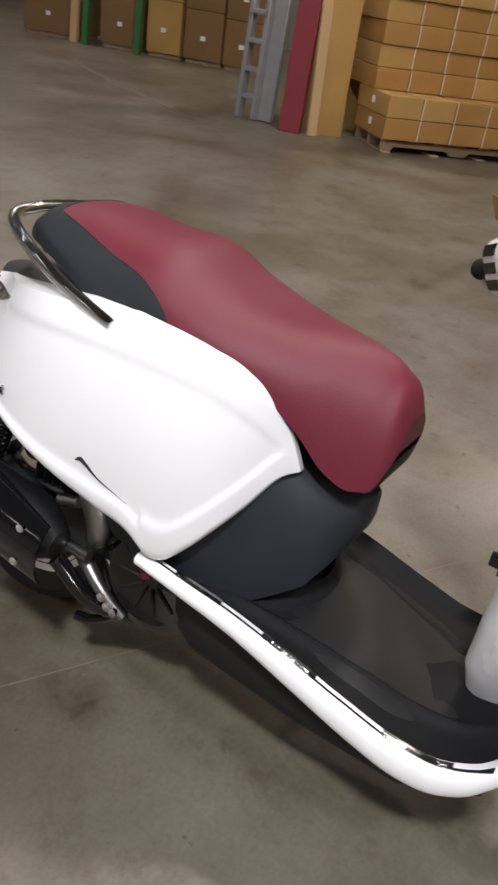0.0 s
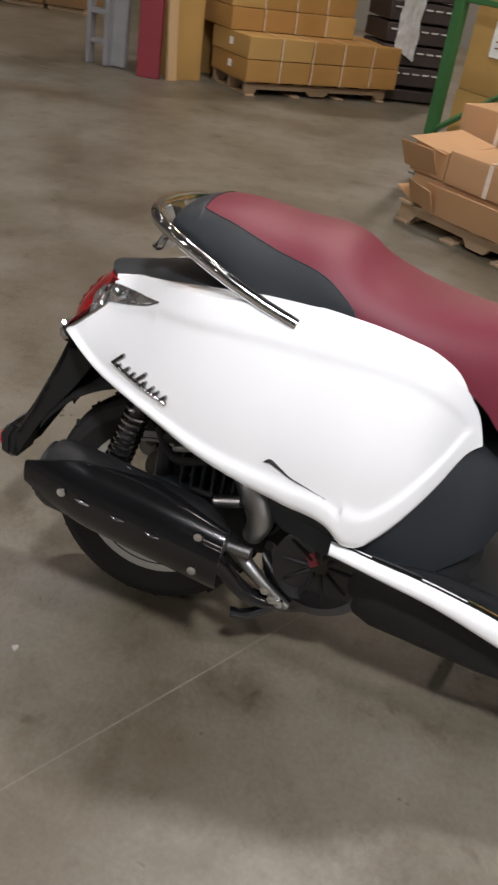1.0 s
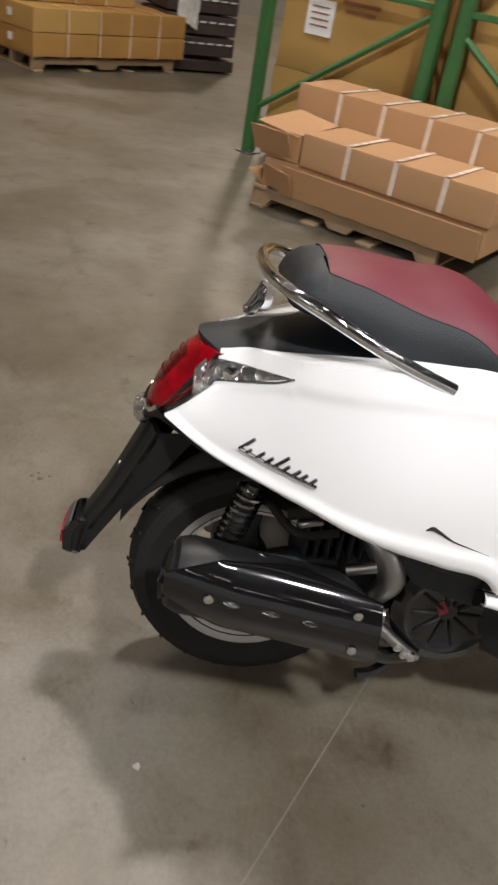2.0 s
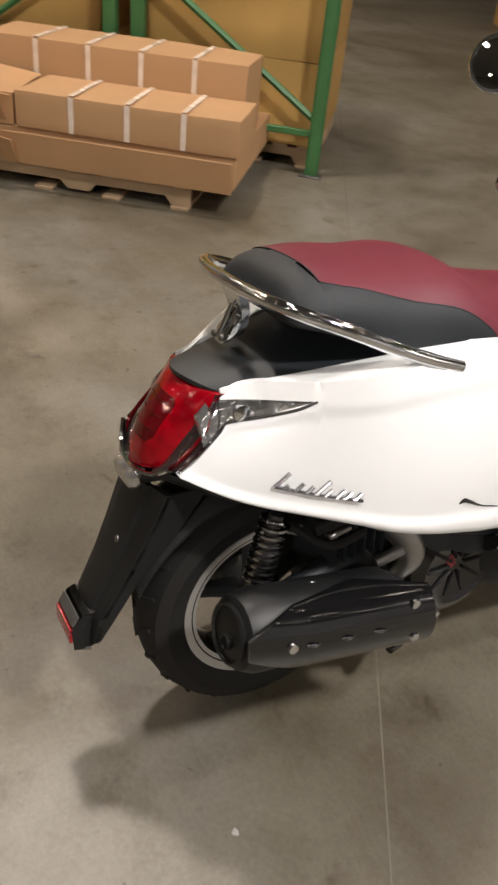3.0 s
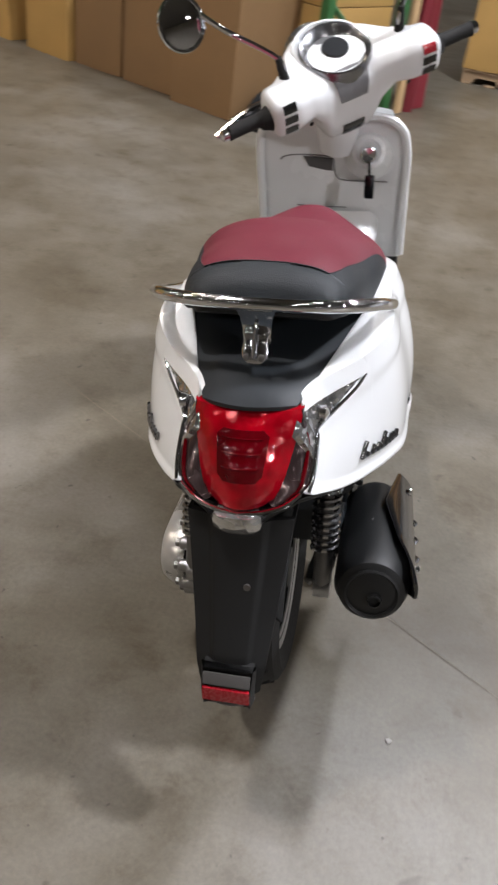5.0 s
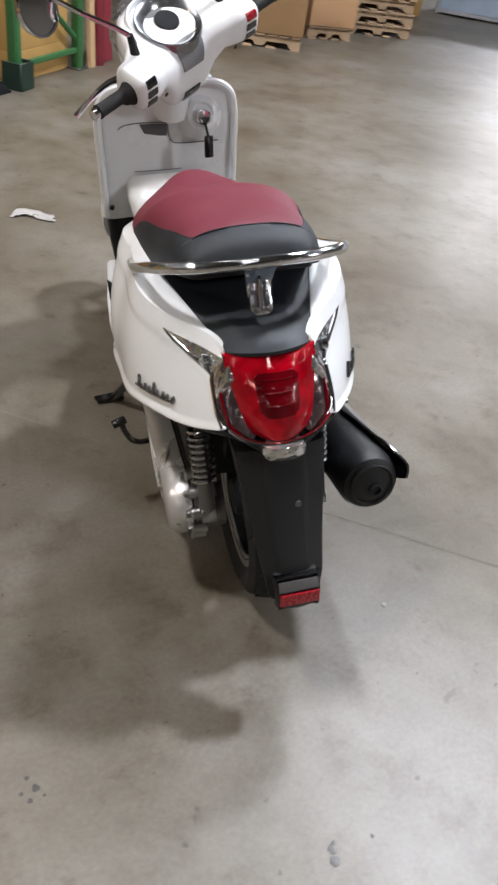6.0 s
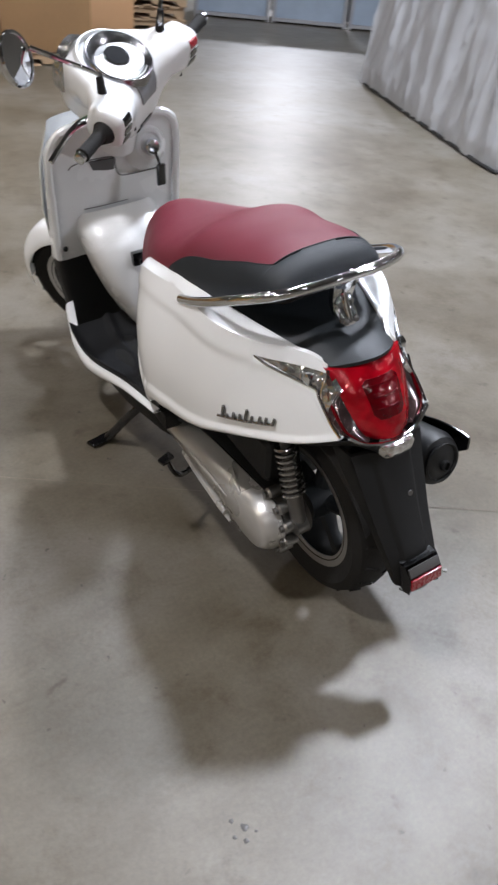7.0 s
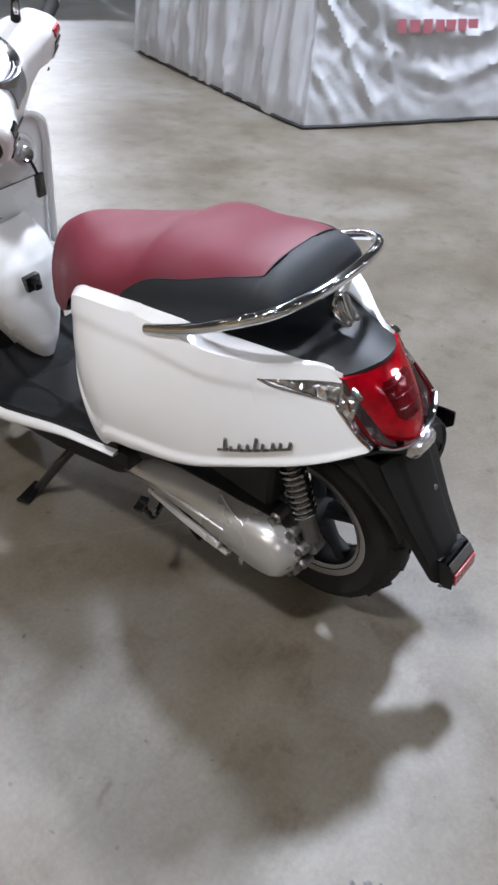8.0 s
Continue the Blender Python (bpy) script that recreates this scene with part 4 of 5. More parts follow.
seat = empty("seat_unit")
seat.name = "seat"
seat.parent = scooter
YR = [.0, .002, .006, .012, .02, .03, .042, .054] + [.058 + (.726 - .058) * (k / 96) for k in range(97)]
cover = loft([[seat_pt(y, seam_th(y) + (math.pi - 2 * seam_th(y)) * j / 28) for j in range(29)] for y in YR if y > .057], closed=False)
part("seat_cover", cover, M["red_seat"], seat, "dark red leatherette top")
for s in (1, -1):
    ys = [y for y in YR if y < .358]
    pad = loft([[Vector((p.x * s + s * .001, p.y, p.z)) for p in (seat_pt(y, max(seam_th(y), .02) * j / 14) for j in range(15))] for y in ys], closed=False)
    part("side_pad", pad, M["black_seat"], seat, "black leatherette side pad")
    part("seam", tube([Vector((p.x * s * 1.004, p.y, p.z + .0005)) for p in (seat_pt(y, seam_th(y)) for y in YR if .057 < y < .356)], .001, 5), M["black_seat"], seat, "stitched seam")
rear = loft([[seat_pt(y, 1.39 + (math.pi - 2.78) * j / 8) for j in range(9)] for y in YR if y < .0585], closed=False)
part("rear_pad", rear, M["black_seat"], seat)
part("rear_seam", tube([Vector((p.x, p.y, p.z + .0005)) for p in (seat_pt(.0585, seam_th(.0585) + (math.pi - 2 * seam_th(.0585)) * j / 12) for j in range(13))], .0012, 5), M["black_seat"], seat)
part("seat_pan", loft([[Vector((p.x * .9, p.y, S_BOT(y) + .006 - dz)) for p, dz in ((seat_pt(y, 0), 0), (seat_pt(y, 0), .012), (seat_pt(y, math.pi), .012), (seat_pt(y, math.pi), 0))] for y in YR[1:-1]]), M["black"], seat)
capr = bmesh.new()
capr.faces.new([capr.verts.new(seat_pt(.0, math.pi * j / 16)) for j in range(17)])
part("rear_face", capr, M["black_seat"], seat)
capf = bmesh.new()
capf.faces.new([capf.verts.new(seat_pt(.726, math.pi * j / 16)) for j in range(17)])
part("front_face", capf, M["red_seat"], seat)

# black body under the seat and the step to the footboard
def under(u):
    y = .02 + .68 * u
    w = lerp(y, [.02, .3, .45, .56, .62, .66, .685, .7], [.12, .17, .185, .155, .128, .1, .065, .02])
    zt = lerp(y, [.02, .3, .5, .6, .68], [.68, .70, .66, .58, .53])
    zb = lerp(y, [.02, .2, .3, .45, .58, .65, .69, .7], [.55, .45, .33, .31, .325, .37, .44, .48])
    pts = []
    for j in range(20):
        a = math.pi * j / 19
        c, s_ = math.cos(a), math.sin(a)
        flare = 1 + .08 * (1 - s_) if y > .35 else 1
        pts.append((w * math.copysign(abs(c) ** .6, c) * flare, y, zb + (zt - zb) * s_ ** .6))
    return pts


def skirt(u, v):
    a = radians(-100 + 200 * u)
    w = .205 - .03 * math.cos(a)
    x0, y0 = w * math.sin(a), .52 + .135 * max(0, math.cos(a)) ** .8 - .10 * max(0, -math.cos(a))
    e = (1 - math.cos(v * math.pi / 2))
    return (x0 * (.70 + .3 * e), y0 + .04 * e * max(0, math.cos(a)), .355 - .035 * math.sin(v * math.pi / 2) - .12 * max(0, y0 - .55))


part("step_skirt", sheet(skirt, 40, 8, .012, (0, 0, -1)), M["mattb"], scooter, "curved black ledge above the footboard")
part("under_seat_body", loft([under(k / 40) for k in range(41)]), M["satin"], scooter, "satin black body under the seat")

# tail: black panel, lamp, chrome trims
def tail_top(u, v):
    y = .30 - .392 * u
    hw = TAIL_W(y) + lerp(y, [-.1, -.02, .06], [-.004, -.002, .004])
    ze = ledge_z(y) - .004
    zc = ze + lerp(y, [-.12, -.06, .02, .1, .3], [.009, .014, .015, .014, .012])
    x = (2 * v - 1)
    yy = y - .036 * (1 - x * x) * u ** 3
    bowl = .004 * math.exp(-((y + .01) / .03) ** 2) * math.exp(-((abs(x) - .6) / .2) ** 2)
    return (hw * x, yy, ze + (zc - ze) * (1 - abs(x) ** 2.2) + bowl)


part("tail_panel", sheet(tail_top, 44, 30, 0.007, (0, 0, -1)), M["satin"], scooter, "satin black tail panel")
TL = [(.684, .087, -.094, -.124), (.668, .085, -.106, -.142), (.645, .080, -.124, -.163), (.62, .074, -.142, -.180), (.597, .068, -.158, -.192), (.578, .061, -.170, -.199), (.566, .053, -.178, -.202), (.558, .040, -.186, -.204)]
def tl(u, v):
    k = u * (len(TL) - 1)
    i = min(int(k), len(TL) - 2)
    f = k - i
    z, hw, ye, yc = (TL[i][q] + (TL[i + 1][q] - TL[i][q]) * f for q in range(4))
    x = 2 * v - 1
    return (hw * x, ye + (yc - ye) * (1 - abs(x) ** 2.2), z)
tail = part("tail_light", sheet(tl, 40, 32, 0.02, (0, 1, 0)), M["red_lens"], scooter, "deep red tail light lens")
for s in (1, -1):
    def trim(u, v):
        i = u * .94
        a = Vector(tl(i, 1.0 if s > 0 else 0.0))
        z = a.z - .004
        y = lerp(z, [.55, .577, .607, .634, .66, .685], [-.19, -.167, -.131, -.101, -.095, -.09])
        b = Vector((s * (side_x(y, z) - .002), y, z))
        if z < .582:
            b = Vector((s * lerp(z, [.55, .582], [.05, .106]), y, z))
        q = a.lerp(b, v)
        return q + Vector((0, -.006 * math.sin(math.pi * v), 0))
    part("lamp_trim", sheet(trim, 24, 8, 0.008, (0, 1, 0)), M["smoke"], tail, "smoked dark lamp surround")
    part("outer_red", tube([Vector(trim(.25 + .06 * k, .7)) + Vector((0, -.003, 0)) for k in range(11)], [.001, .003, .004, .003, .001], 8, 0), M["red_dark"], tail, "narrow outer red lens")
    part("trim_line", tube([Vector(trim(.02 + .09 * k, .97)) for k in range(11)], .0022, 6), M["chrome"], tail)
    part("chrome_edge", tube([(s * x, y, z) for x, y, z in ((.0, -.209, .552), (.04, -.203, .556), (.072, -.193, .565), (.096, -.181, .582))], .004, 6, 5), M["chrome"], tail)
# shade of the lens depth, coloured in as a dark red sheet
part("lens_recess_shade", sheet(lambda u, v: Vector(tl(.16 + .4 * u, .5 + (v - .5) * .5 * min(1, .75 + 2 * min(u, 1 - u)))) + Vector((0, -.0012, 0)), 16, 12, .002, (0, 1, 0)), M["red_dark"], tail, "darker red sheet standing in for the shaded depth of the lens")
for k in range(3):
    part("lens_rib", tube([Vector(tl(.22 + .11 * k, .5 + (v - .5) * .4)) + Vector((0, -.002, 0)) for v in (0, .25, .5, .75, 1)], .0012, 6, 2), M["red_dark"], tail)
part("plate_lamp", loft([[(w * math.copysign(abs(math.cos(a)) ** .45, math.cos(a)), -.205 + d * math.sin(a), z) for a in [math.tau * k / 24 for k in range(24)]] for w, d, z in ((.024, .008, .518), (.034, .014, .522), (.04, .019, .532), (.041, .02, .545), (.036, .017, .554))]), M["clear"], tail, "clear plate lamp")
# valance under the tail
def val(u, v):
    y = -.205 + .30 * u
    hw = lerp(y, [-.21, -.18, -.1, 0, .1], [.04, .105, .145, .18, .2]) * .98
    zo = lerp(y, [-.21, -.18, -.1, 0, .1], [.548, .572, .532, .504, .475])
    x = 2 * v - 1
    return (hw * x, y, zo - .03 * (1 - abs(x) ** 3))
part("tail_valance", sheet(val, 24, 20, .006, (0, 0, 1)), M["black"], scooter)

# grab rail
G = [(.201, .263, .711), (.203, .2, .733), (.202, .13, .762), (.19, .06, .793), (.155, .0, .815), (.09, -.028, .822), (0, -.036, .824)]
G2 = G + [(-x, y, z) for x, y, z in G[-2::-1]]
rail = part("grab_rail", tube(G2, .0108, 12, 6), M["chrome"], scooter, "chrome tubular grab rail")
for s in (1, -1):
    part("rail_mount", bm_box(.03, .06, .016, pose(s * .185, .262, .712, -18), .005, 2), M["chrome"], rail)
br = part("rail_bracket", loft([[(-w, y + .006, z), (w, y + .006, z), (w, y - .008, z - .003), (-w, y - .008, z - .003)] for w, y, z in ((.033, -.03, .822), (.026, -.022, .802), (.023, -.016, .78), (.022, -.018, .762), (.02, -.026, .745))]), M["chrome"], rail, "chrome bracket on the tail")
part("bracket_foot", loft([[(w * math.copysign(abs(math.cos(a)) ** .5, math.cos(a)), y - d * math.copysign(abs(math.sin(a)) ** .5, math.sin(a)), z - .35 * d * math.sin(a)) for a in [math.tau * k / 20 for k in range(20)]] for w, d, y, z in ((.006, .003, -.018, .79), (.017, .007, -.02, .785), (.022, .010, -.025, .772), (.019, .007, -.031, .762), (.022, .011, -.036, .752), (.021, .010, -.042, .74), (.015, .007, -.046, .733), (.005, .003, -.047, .731))]), M["chrome"], br, "ridged chrome foot", angle=.5)
part("bracket_rib", tube([(0, -.03, .79), (0, -.04, .765), (0, -.054, .74)], [.003, .005, .004], 8, 3), M["chrome"], br)
for sx in (1, -1):
    part("bracket_bolt", lathe([(.001, 0), (.006, 0), (.005, .005), (.001, .006)], 10, pose(sx * .012, -.052, .741, 80)), M["steel"], br)

# rear fender with reflector
FLAP_Z = [.232, .25, .30, .37, .43, .49, .53]
FLAP_W = [.04, .046, .057, .077, .087]
def flap(u, v):
    x = 2 * v - 1
    z = .53 - .288 * u + .014 * max(0, u - .9) * 10 * x * x
    y = lerp(z, FLAP_Z, [-.299, -.300, -.292, -.252, -.223, -.196, -.18])
    hw = lerp(z, [.2, .23, .3, .45, .53], FLAP_W)
    raised = .006 * min(1, max(0, (.56 - abs(x)) / .07)) * min(1, max(0, (z - .3) / .02))
    return (hw * x, y - .012 * (1 - x * x) - raised, z)
fender = part("rear_fender", sheet(flap, 30, 36, .01, (0, 1, 0)), M["black"], scooter, "matt black rear mudguard flap")
part("reflector_base", loft([[(x * w, y, z) for x in (-1, -.9, .9, 1) for y in ((y0, y1) if x < 0 and x > -1 else (y1, y0) if x == .9 else ((y0 + y1) / 2,))] for w, y0, y1, z in ((.037, -.321, -.297, .239), (.043, -.33, -.297, .247), (.045, -.332, -.295, .287), (.046, -.312, -.286, .314))]), M["black"], fender, "wedge-shaped reflector housing", angle=.4)
# grazing light on the black housing top, put in as a grey strip
part("reflector_lit_top", bm_box(.078, .004, .02, pose(0, -.3235, .3025, -33), .0015, 2), M["slot"], fender, "grey strip standing in for the lit top of the black housing")
part("reflector", bm_box(.078, .006, .027, pose(0, -.3325, .2765, -4), .002, 2), M["red_refl"], fender, "red reflector")
part("fender_lip", tube([(.041 * math.sin(math.radians(a)), -.302 - .022 * math.cos(math.radians(a)), .243) for a in range(-90, 91, 15)], .0028, 6), M["slot"], fender, "grey rounded lower lip")
part("plate_bolt", lathe([(.001, 0), (.006, 0), (.006, .004), (.001, .004)], 10, pose(.02, -.238, .43, 80)), M["steel"], fender)
for s in (1, -1):
    def flange(u, v):
        z = .53 - .272 * u
        y0 = lerp(z, FLAP_Z, [-.299, -.300, -.292, -.252, -.223, -.196, -.18])
        y1 = lerp(z, [.24, .26, .36, .455, .50, .53], [-.292, -.288, -.23, -.158, -.13, -.11])
        return (s * lerp(z, [.2, .23, .3, .45, .53], FLAP_W), y0 + .002 + (y1 - y0) * v, z)
    part("fender_side", sheet(flange, 16, 4, .006, (-s, 0, 0)), M["black"], fender)
def inner(u, v):
    a = math.radians(-25 + 85 * u)
    x = .075 * (2 * v - 1)
    return (x, .0 - .262 * math.sin(a) * 1.0, .238 + .278 * math.cos(a) - .03 * (2 * v - 1) ** 4)
part("inner_fender", sheet(inner, 20, 10, .006, (0, 0, -1)), M["black"], scooter)


# wheels
def wheel(name, m, R, wdt, label):
    hub = Matrix.Rotation(radians(90), 4, "Y")
    r0 = .155
    prof = [(r0, -wdt * .36), (r0 + .02, -wdt * .44), (R - .035, -wdt * .5), (R - .014, -wdt * .42), (R - .003, -wdt * .22), (R, 0), (R - .003, wdt * .22), (R - .014, wdt * .42), (R - .035, wdt * .5), (r0 + .02, wdt * .44), (r0, wdt * .36)]
    bm = lathe(prof + [prof[0]], 64, m @ hub)
    w = part(name, bm, M["rubber"], scooter, label)
    rimp = [(r0 - .012, -wdt * .36), (r0 + .004, -wdt * .38), (r0 + .004, -wdt * .33), (r0 - .014, -wdt * .28), (r0 - .014, wdt * .28), (r0 + .004, wdt * .33), (r0 + .004, wdt * .38), (r0 - .012, wdt * .36), (r0 - .024, 0)]
    part("rim", lathe(rimp + [rimp[0]], 48, m @ hub), M["black"], w, "black wheel rim")
    for s in (1, -1):
        part("rim_lip", lathe([(r0 - .018, s * wdt * .30), (r0 + .004, s * wdt * .35), (r0 + .005, s * wdt * .385), (r0 - .002, s * wdt * .385), (r0 - .019, s * wdt * .335), (r0 - .018, s * wdt * .30)], 48, m @ hub), M["rimm"], w, "silver rim lip")
    for k in range(5):
        a = 2 * math.pi * k / 5 + .3
        part("spoke", tube([(0, .03 * math.cos(a), .03 * math.sin(a)), (0.0, .09 * math.cos(a + .08), .09 * math.sin(a + .08)), (0, .145 * math.cos(a), .145 * math.sin(a))], [.02, .014, .02], 8, 3, 1.2), M["satin"], w).data.transform(m)
    part("hub", lathe([(.001, -.05), (.04, -.05), (.045, -.02), (.045, .02), (.04, .05), (.001, .05)], 24, m @ hub), M["satin"], w)
    for k in range(44):
        a = 2 * math.pi * k / 44
        for s in (1, -1):
            b = bm_box(.035, .006, .006, pose(s * .026, 0, R - .0035, 0, s * 14, s * 24))
            b.transform(m @ Matrix.Rotation(a, 4, "X"))
            if k % 2 == (s > 0):
                part("tread_block", b, M["rubber"], w, smooth=False)
            else:
                b.free()
    return w


wheel("rear_wheel", pose(0, .024, .231), .231, .122, "rear wheel with black tyre and silver rim")

# engine and drive casing, on the left
CV = [(.425, .268, .024), (.36, .270, .031), (.28, .270, .040), (.19, .264, .050), (.11, .252, .062), (.05, .247, .071), (.022, .247, .071)]
def cvt_ring(x, grow):
    out = []
    up = [(y, z + r + grow) for y, z, r in CV]
    dn = [(y, z - r - grow) for y, z, r in CV[::-1]]
    fr = [(.43 + grow + .012, .262)]
    yc, zc, rc = CV[-1]
    bk = [(yc - (rc + grow) * math.sin(a), zc + (rc + grow) * math.cos(a)) for a in (math.pi * k / 8 for k in range(1, 8))]
    return [(x, y, z) for y, z in fr + up + bk + dn]
casing = part("drive_casing", loft([cvt_ring(*q) for q in ((-.152, 0), (-.164, -.0004), (-.175, -.002), (-.185, -.005), (-.193, -.0095), (-.199, -.015), (-.203, -.022))]), M["alu_paint"], scooter, "silver drive casing beside the rear wheel", angle=1.0)
part("gearbox_case", loft([cvt_ring(-.095, -.008), cvt_ring(-.147, -.001)]), M["alu"], casing, "grey gearbox half behind the cover", angle=.5)
part("casing_seam", loft([cvt_ring(-.146, -.006), cvt_ring(-.153, -.006)]), M["black"], casing)
part("casing_fin", tube([(-.188, .36, .228), (-.196, .26, .213), (-.198, .14, .192)], .009, 6, 5), M["alu_paint"], casing)
part("casing_fin", tube([(-.188, .30, .203), (-.194, .2, .188), (-.195, .12, .178)], .007, 6, 4), M["alu_paint"], casing)
part("casing_ridge", tube([(-.168, .15, .322), (-.186, .1, .311), (-.196, .05, .295), (-.2, .01, .268), (-.196, -.028, .235)], [.001, .004, .0045, .004, .001], 8, 4), M["alu_paint"], casing)
for yy, zz in ((.15, .206), (.115, .192), (.08, .184)):
    part("casing_bolt", lathe([(.001, 0), (.007, 0), (.007, .007), (.001, .008)], 8, pose(-.192, yy, zz, 0, -90)), M["chrome"], casing)
for k in range(6):
    a = radians(100 + 32 * k)
    yy, zz = .026 + .079 * math.cos(a), .25 + .079 * math.sin(a)
    part("casing_lug", lathe([(.001, 0), (.013, 0), (.013, .03), (.009, .034), (.001, .034)], 12, pose(-.125, yy, zz, 0, -90)), M["alu"], casing)
    part("casing_bolt", lathe([(.001, 0), (.0075, 0), (.0075, .008), (.001, .009)], 8, pose(-.159, yy, zz, 0, -90)), M["steel"], casing)
part("casing_rib", tube([(-.2, .34, .275), (-.203, .22, .272), (-.203, .12, .262)], [.002, .006, .002], 8, 4), M["alu_paint"], casing)
part("gearbox", lathe([(.001, 0), (.05, 0), (.05, .03), (.04, .045), (.001, .05)], 24, pose(-.08, .0, .245, 0, -90)), M["steel"], casing)
part("engine_block", join(bm_box(.2, .22, .17, pose(.01, .22, .31), .02, 2), bm_box(.2, .2, .16, pose(.03, .36, .33, 15), .03, 2)), M["satin"], scooter, "dark engine block")
for k in range(6):
    part("cooling_fin", bm_box(.2, .006, .1, pose(.05, .10 + .02 * k, .40), .002, 1), M["satin"], scooter)
part("air_box", bm_box(.09, .24, .12, pose(-.10, .15, .40, 8), .025, 3), M["black"], scooter, "black plastic air box")
fan = part("fan_cover", lathe([(.001, 0), (.10, 0), (.112, .02), (.108, .05), (.085, .062), (.07, .055), (.001, .05)], 32, pose(.10, .385, .265, 0, 90)), M["gloss"], scooter, "round black fan cover")
for k in range(10):
    a = 2 * math.pi * k / 10
    part("fan_vane", bm_box(.01, .055, .006, pose(.153, .385 + .045 * math.cos(a), .265 + .045 * math.sin(a), math.degrees(a)), .002, 1), M["black"], fan)
part("fan_tab", bm_box(.004, .018, .028, pose(.152, .37, .275, 30), .001, 1), M["redboard"], fan, "dark red tag on the fan cover")
elbow = part("intake_elbow", tube([(.12, .2, .415), (.15, .235, .385), (.155, .262, .33), (.135, .25, .28)], [.024, .028, .026, .02], 14, 5), M["alu"], scooter, "cast aluminium elbow")
part("clamp", tube([(.165, .175, .345), (.172, .225, .362)], .011, 10), M["alu"], elbow)
part("clamp", tube([(.165, .18, .262), (.172, .26, .262)], .012, 10), M["alu"], elbow)
part("drain_arm", tube([(.15, .225, .25), (.165, .29, .205), (.16, .345, .165)], [.016, .012, .009], 10, 4), M["alu"], elbow)
for y, z in ((.30, .195), (.33, .175), (.315, .18)):
    part("arm_bolt", lathe([(.001, 0), (.009, 0), (.009, .016), (.001, .018)], 8, pose(.16, y, z, 0, 90)), M["chrome"], elbow)
part("rear_arm", tube([(.12, .16, .33), (.13, .06, .325), (.11, -.04, .262)], [.026, .02, .024], 10, 5), M["satin"], scooter, "black rear engine arm")
part("hose", tube([(.14, .06, .43), (.155, .13, .455), (.14, .22, .445), (.13, .30, .40)], .011, 10, 6), M["rubber"], scooter)
part("hose", tube([(.10, .02, .44), (.15, .08, .40), (.16, .15, .415)], .008, 8, 6), M["rubber"], scooter)
part("cable_clip", bm_box(.02, .045, .012, pose(.15, .10, .425, 15), .003, 1), M["alu"], scooter)
part("hose", tube([(.15, .36, .37), (.175, .42, .35), (.16, .47, .30)], .009, 8, 6), M["rubber"], scooter)
part("panel_bracket", bm_box(.012, .10, .022, pose(.205, .35, .388, -16), .004, 1), M["satin"], scooter, "dark bracket below the side panel")
part("underbody", loft([[(w * math.copysign(abs(math.cos(a)) ** .6, math.cos(a)), y, zc + h * math.copysign(abs(math.sin(a)) ** .6, math.sin(a))) for a in (2 * math.pi * k / 20 for k in range(20))] for y, w, zc, h in ((.42, .14, .26, .09), (.5, .19, .25, .09), (.7, .2, .225, .085), (.9, .19, .19, .06), (1.02, .14, .2, .05))]), M["black"], scooter, "black underbody below the footboard")
part("exhaust_pipe", tube([(.06, .46, .25), (.10, .40, .16), (.16, .28, .165), (.19, .2, .24)], .017, 10, 6), M["gloss"], scooter, "black exhaust pipe")

# muffler on the right
MU0, MU1 = Vector((.205, .20, .285)), Vector((.215, -.135, .345))
ax = (MU1 - MU0)
mm = Matrix.Translation(MU0) @ ax.to_track_quat("Z", "Y").to_matrix().to_4x4()
L_ = ax.length
muf = part("muffler", lathe([(.001, -.02), (.03, -.015), (.05, .015), (.064, .05), (.066, L_ - .03), (.058, L_ - .008), (.04, L_), (.001, L_ + .002)], 32, mm), M["muff"], scooter, "black round muffler")
part("end_ring", lathe([(.045, L_ - .006), (.05, L_ + .003), (.046, L_ + .005), (.042, L_ + .001), (.045, L_ - .006)], 32, mm), M["muff"], muf)
part("muffler_tip", lathe([(.001, 0), (.013, 0), (.013, .012), (.010, .013), (.009, .006), (.001, .006)], 16, mm @ pose(.006, -.01, L_ - .002)), M["black"], muf)
def shield(u, v):
    y = .225 - .365 * u
    c = MU0.lerp(MU1, (.19 - y) / .315)
    a = radians(-62 + 138 * v) * lerp(u, [0, .4, .75, 1], [.7, 1, .7, .2])
    r = .077
    return Vector((c.x + r * math.cos(a), y, c.z + r * math.sin(a) + lerp(u, [0, .7, 1], [0, .005, .02])))
sh = part("heat_shield", sheet(shield, 36, 16, .005, (-1, 0, 0)), M["gloss"], muf, "glossy black heat shield")
for u, v in ((.12, .3), (.12, .75), (.8, .5)):
    p = Vector(shield(u, v))
    part("shield_bolt", lathe([(.001, 0), (.009, 0), (.008, .005), (.001, .006)], 10, Matrix.Translation(p) @ pose(0, 0, 0, 0, 90)), M["chrome"], sh)
# slots of the shield, metal-coloured to stand in for the glints on them
for u in (.3, .48, .66):
    for v in (.5,):
        p, q = Vector(shield(u, v)), Vector(shield(u + .07, v))
        part("shield_louvre", tube([p, p.lerp(q, .5) + (p - MU0.lerp(MU1, (.19 - p.y) / .315)).normalized() * .004, q], [.0015, .0034, .0015], 8, 3), M["emblem"], sh)
part("muffler_strap", tube([MU0.lerp(MU1, .55) + Vector((-.0, 0, .06)), MU0.lerp(MU1, .55) + Vector((-.06, 0, .0)), Vector((.09, -.03, .25))], .01, 8, 4), M["steel"], muf)

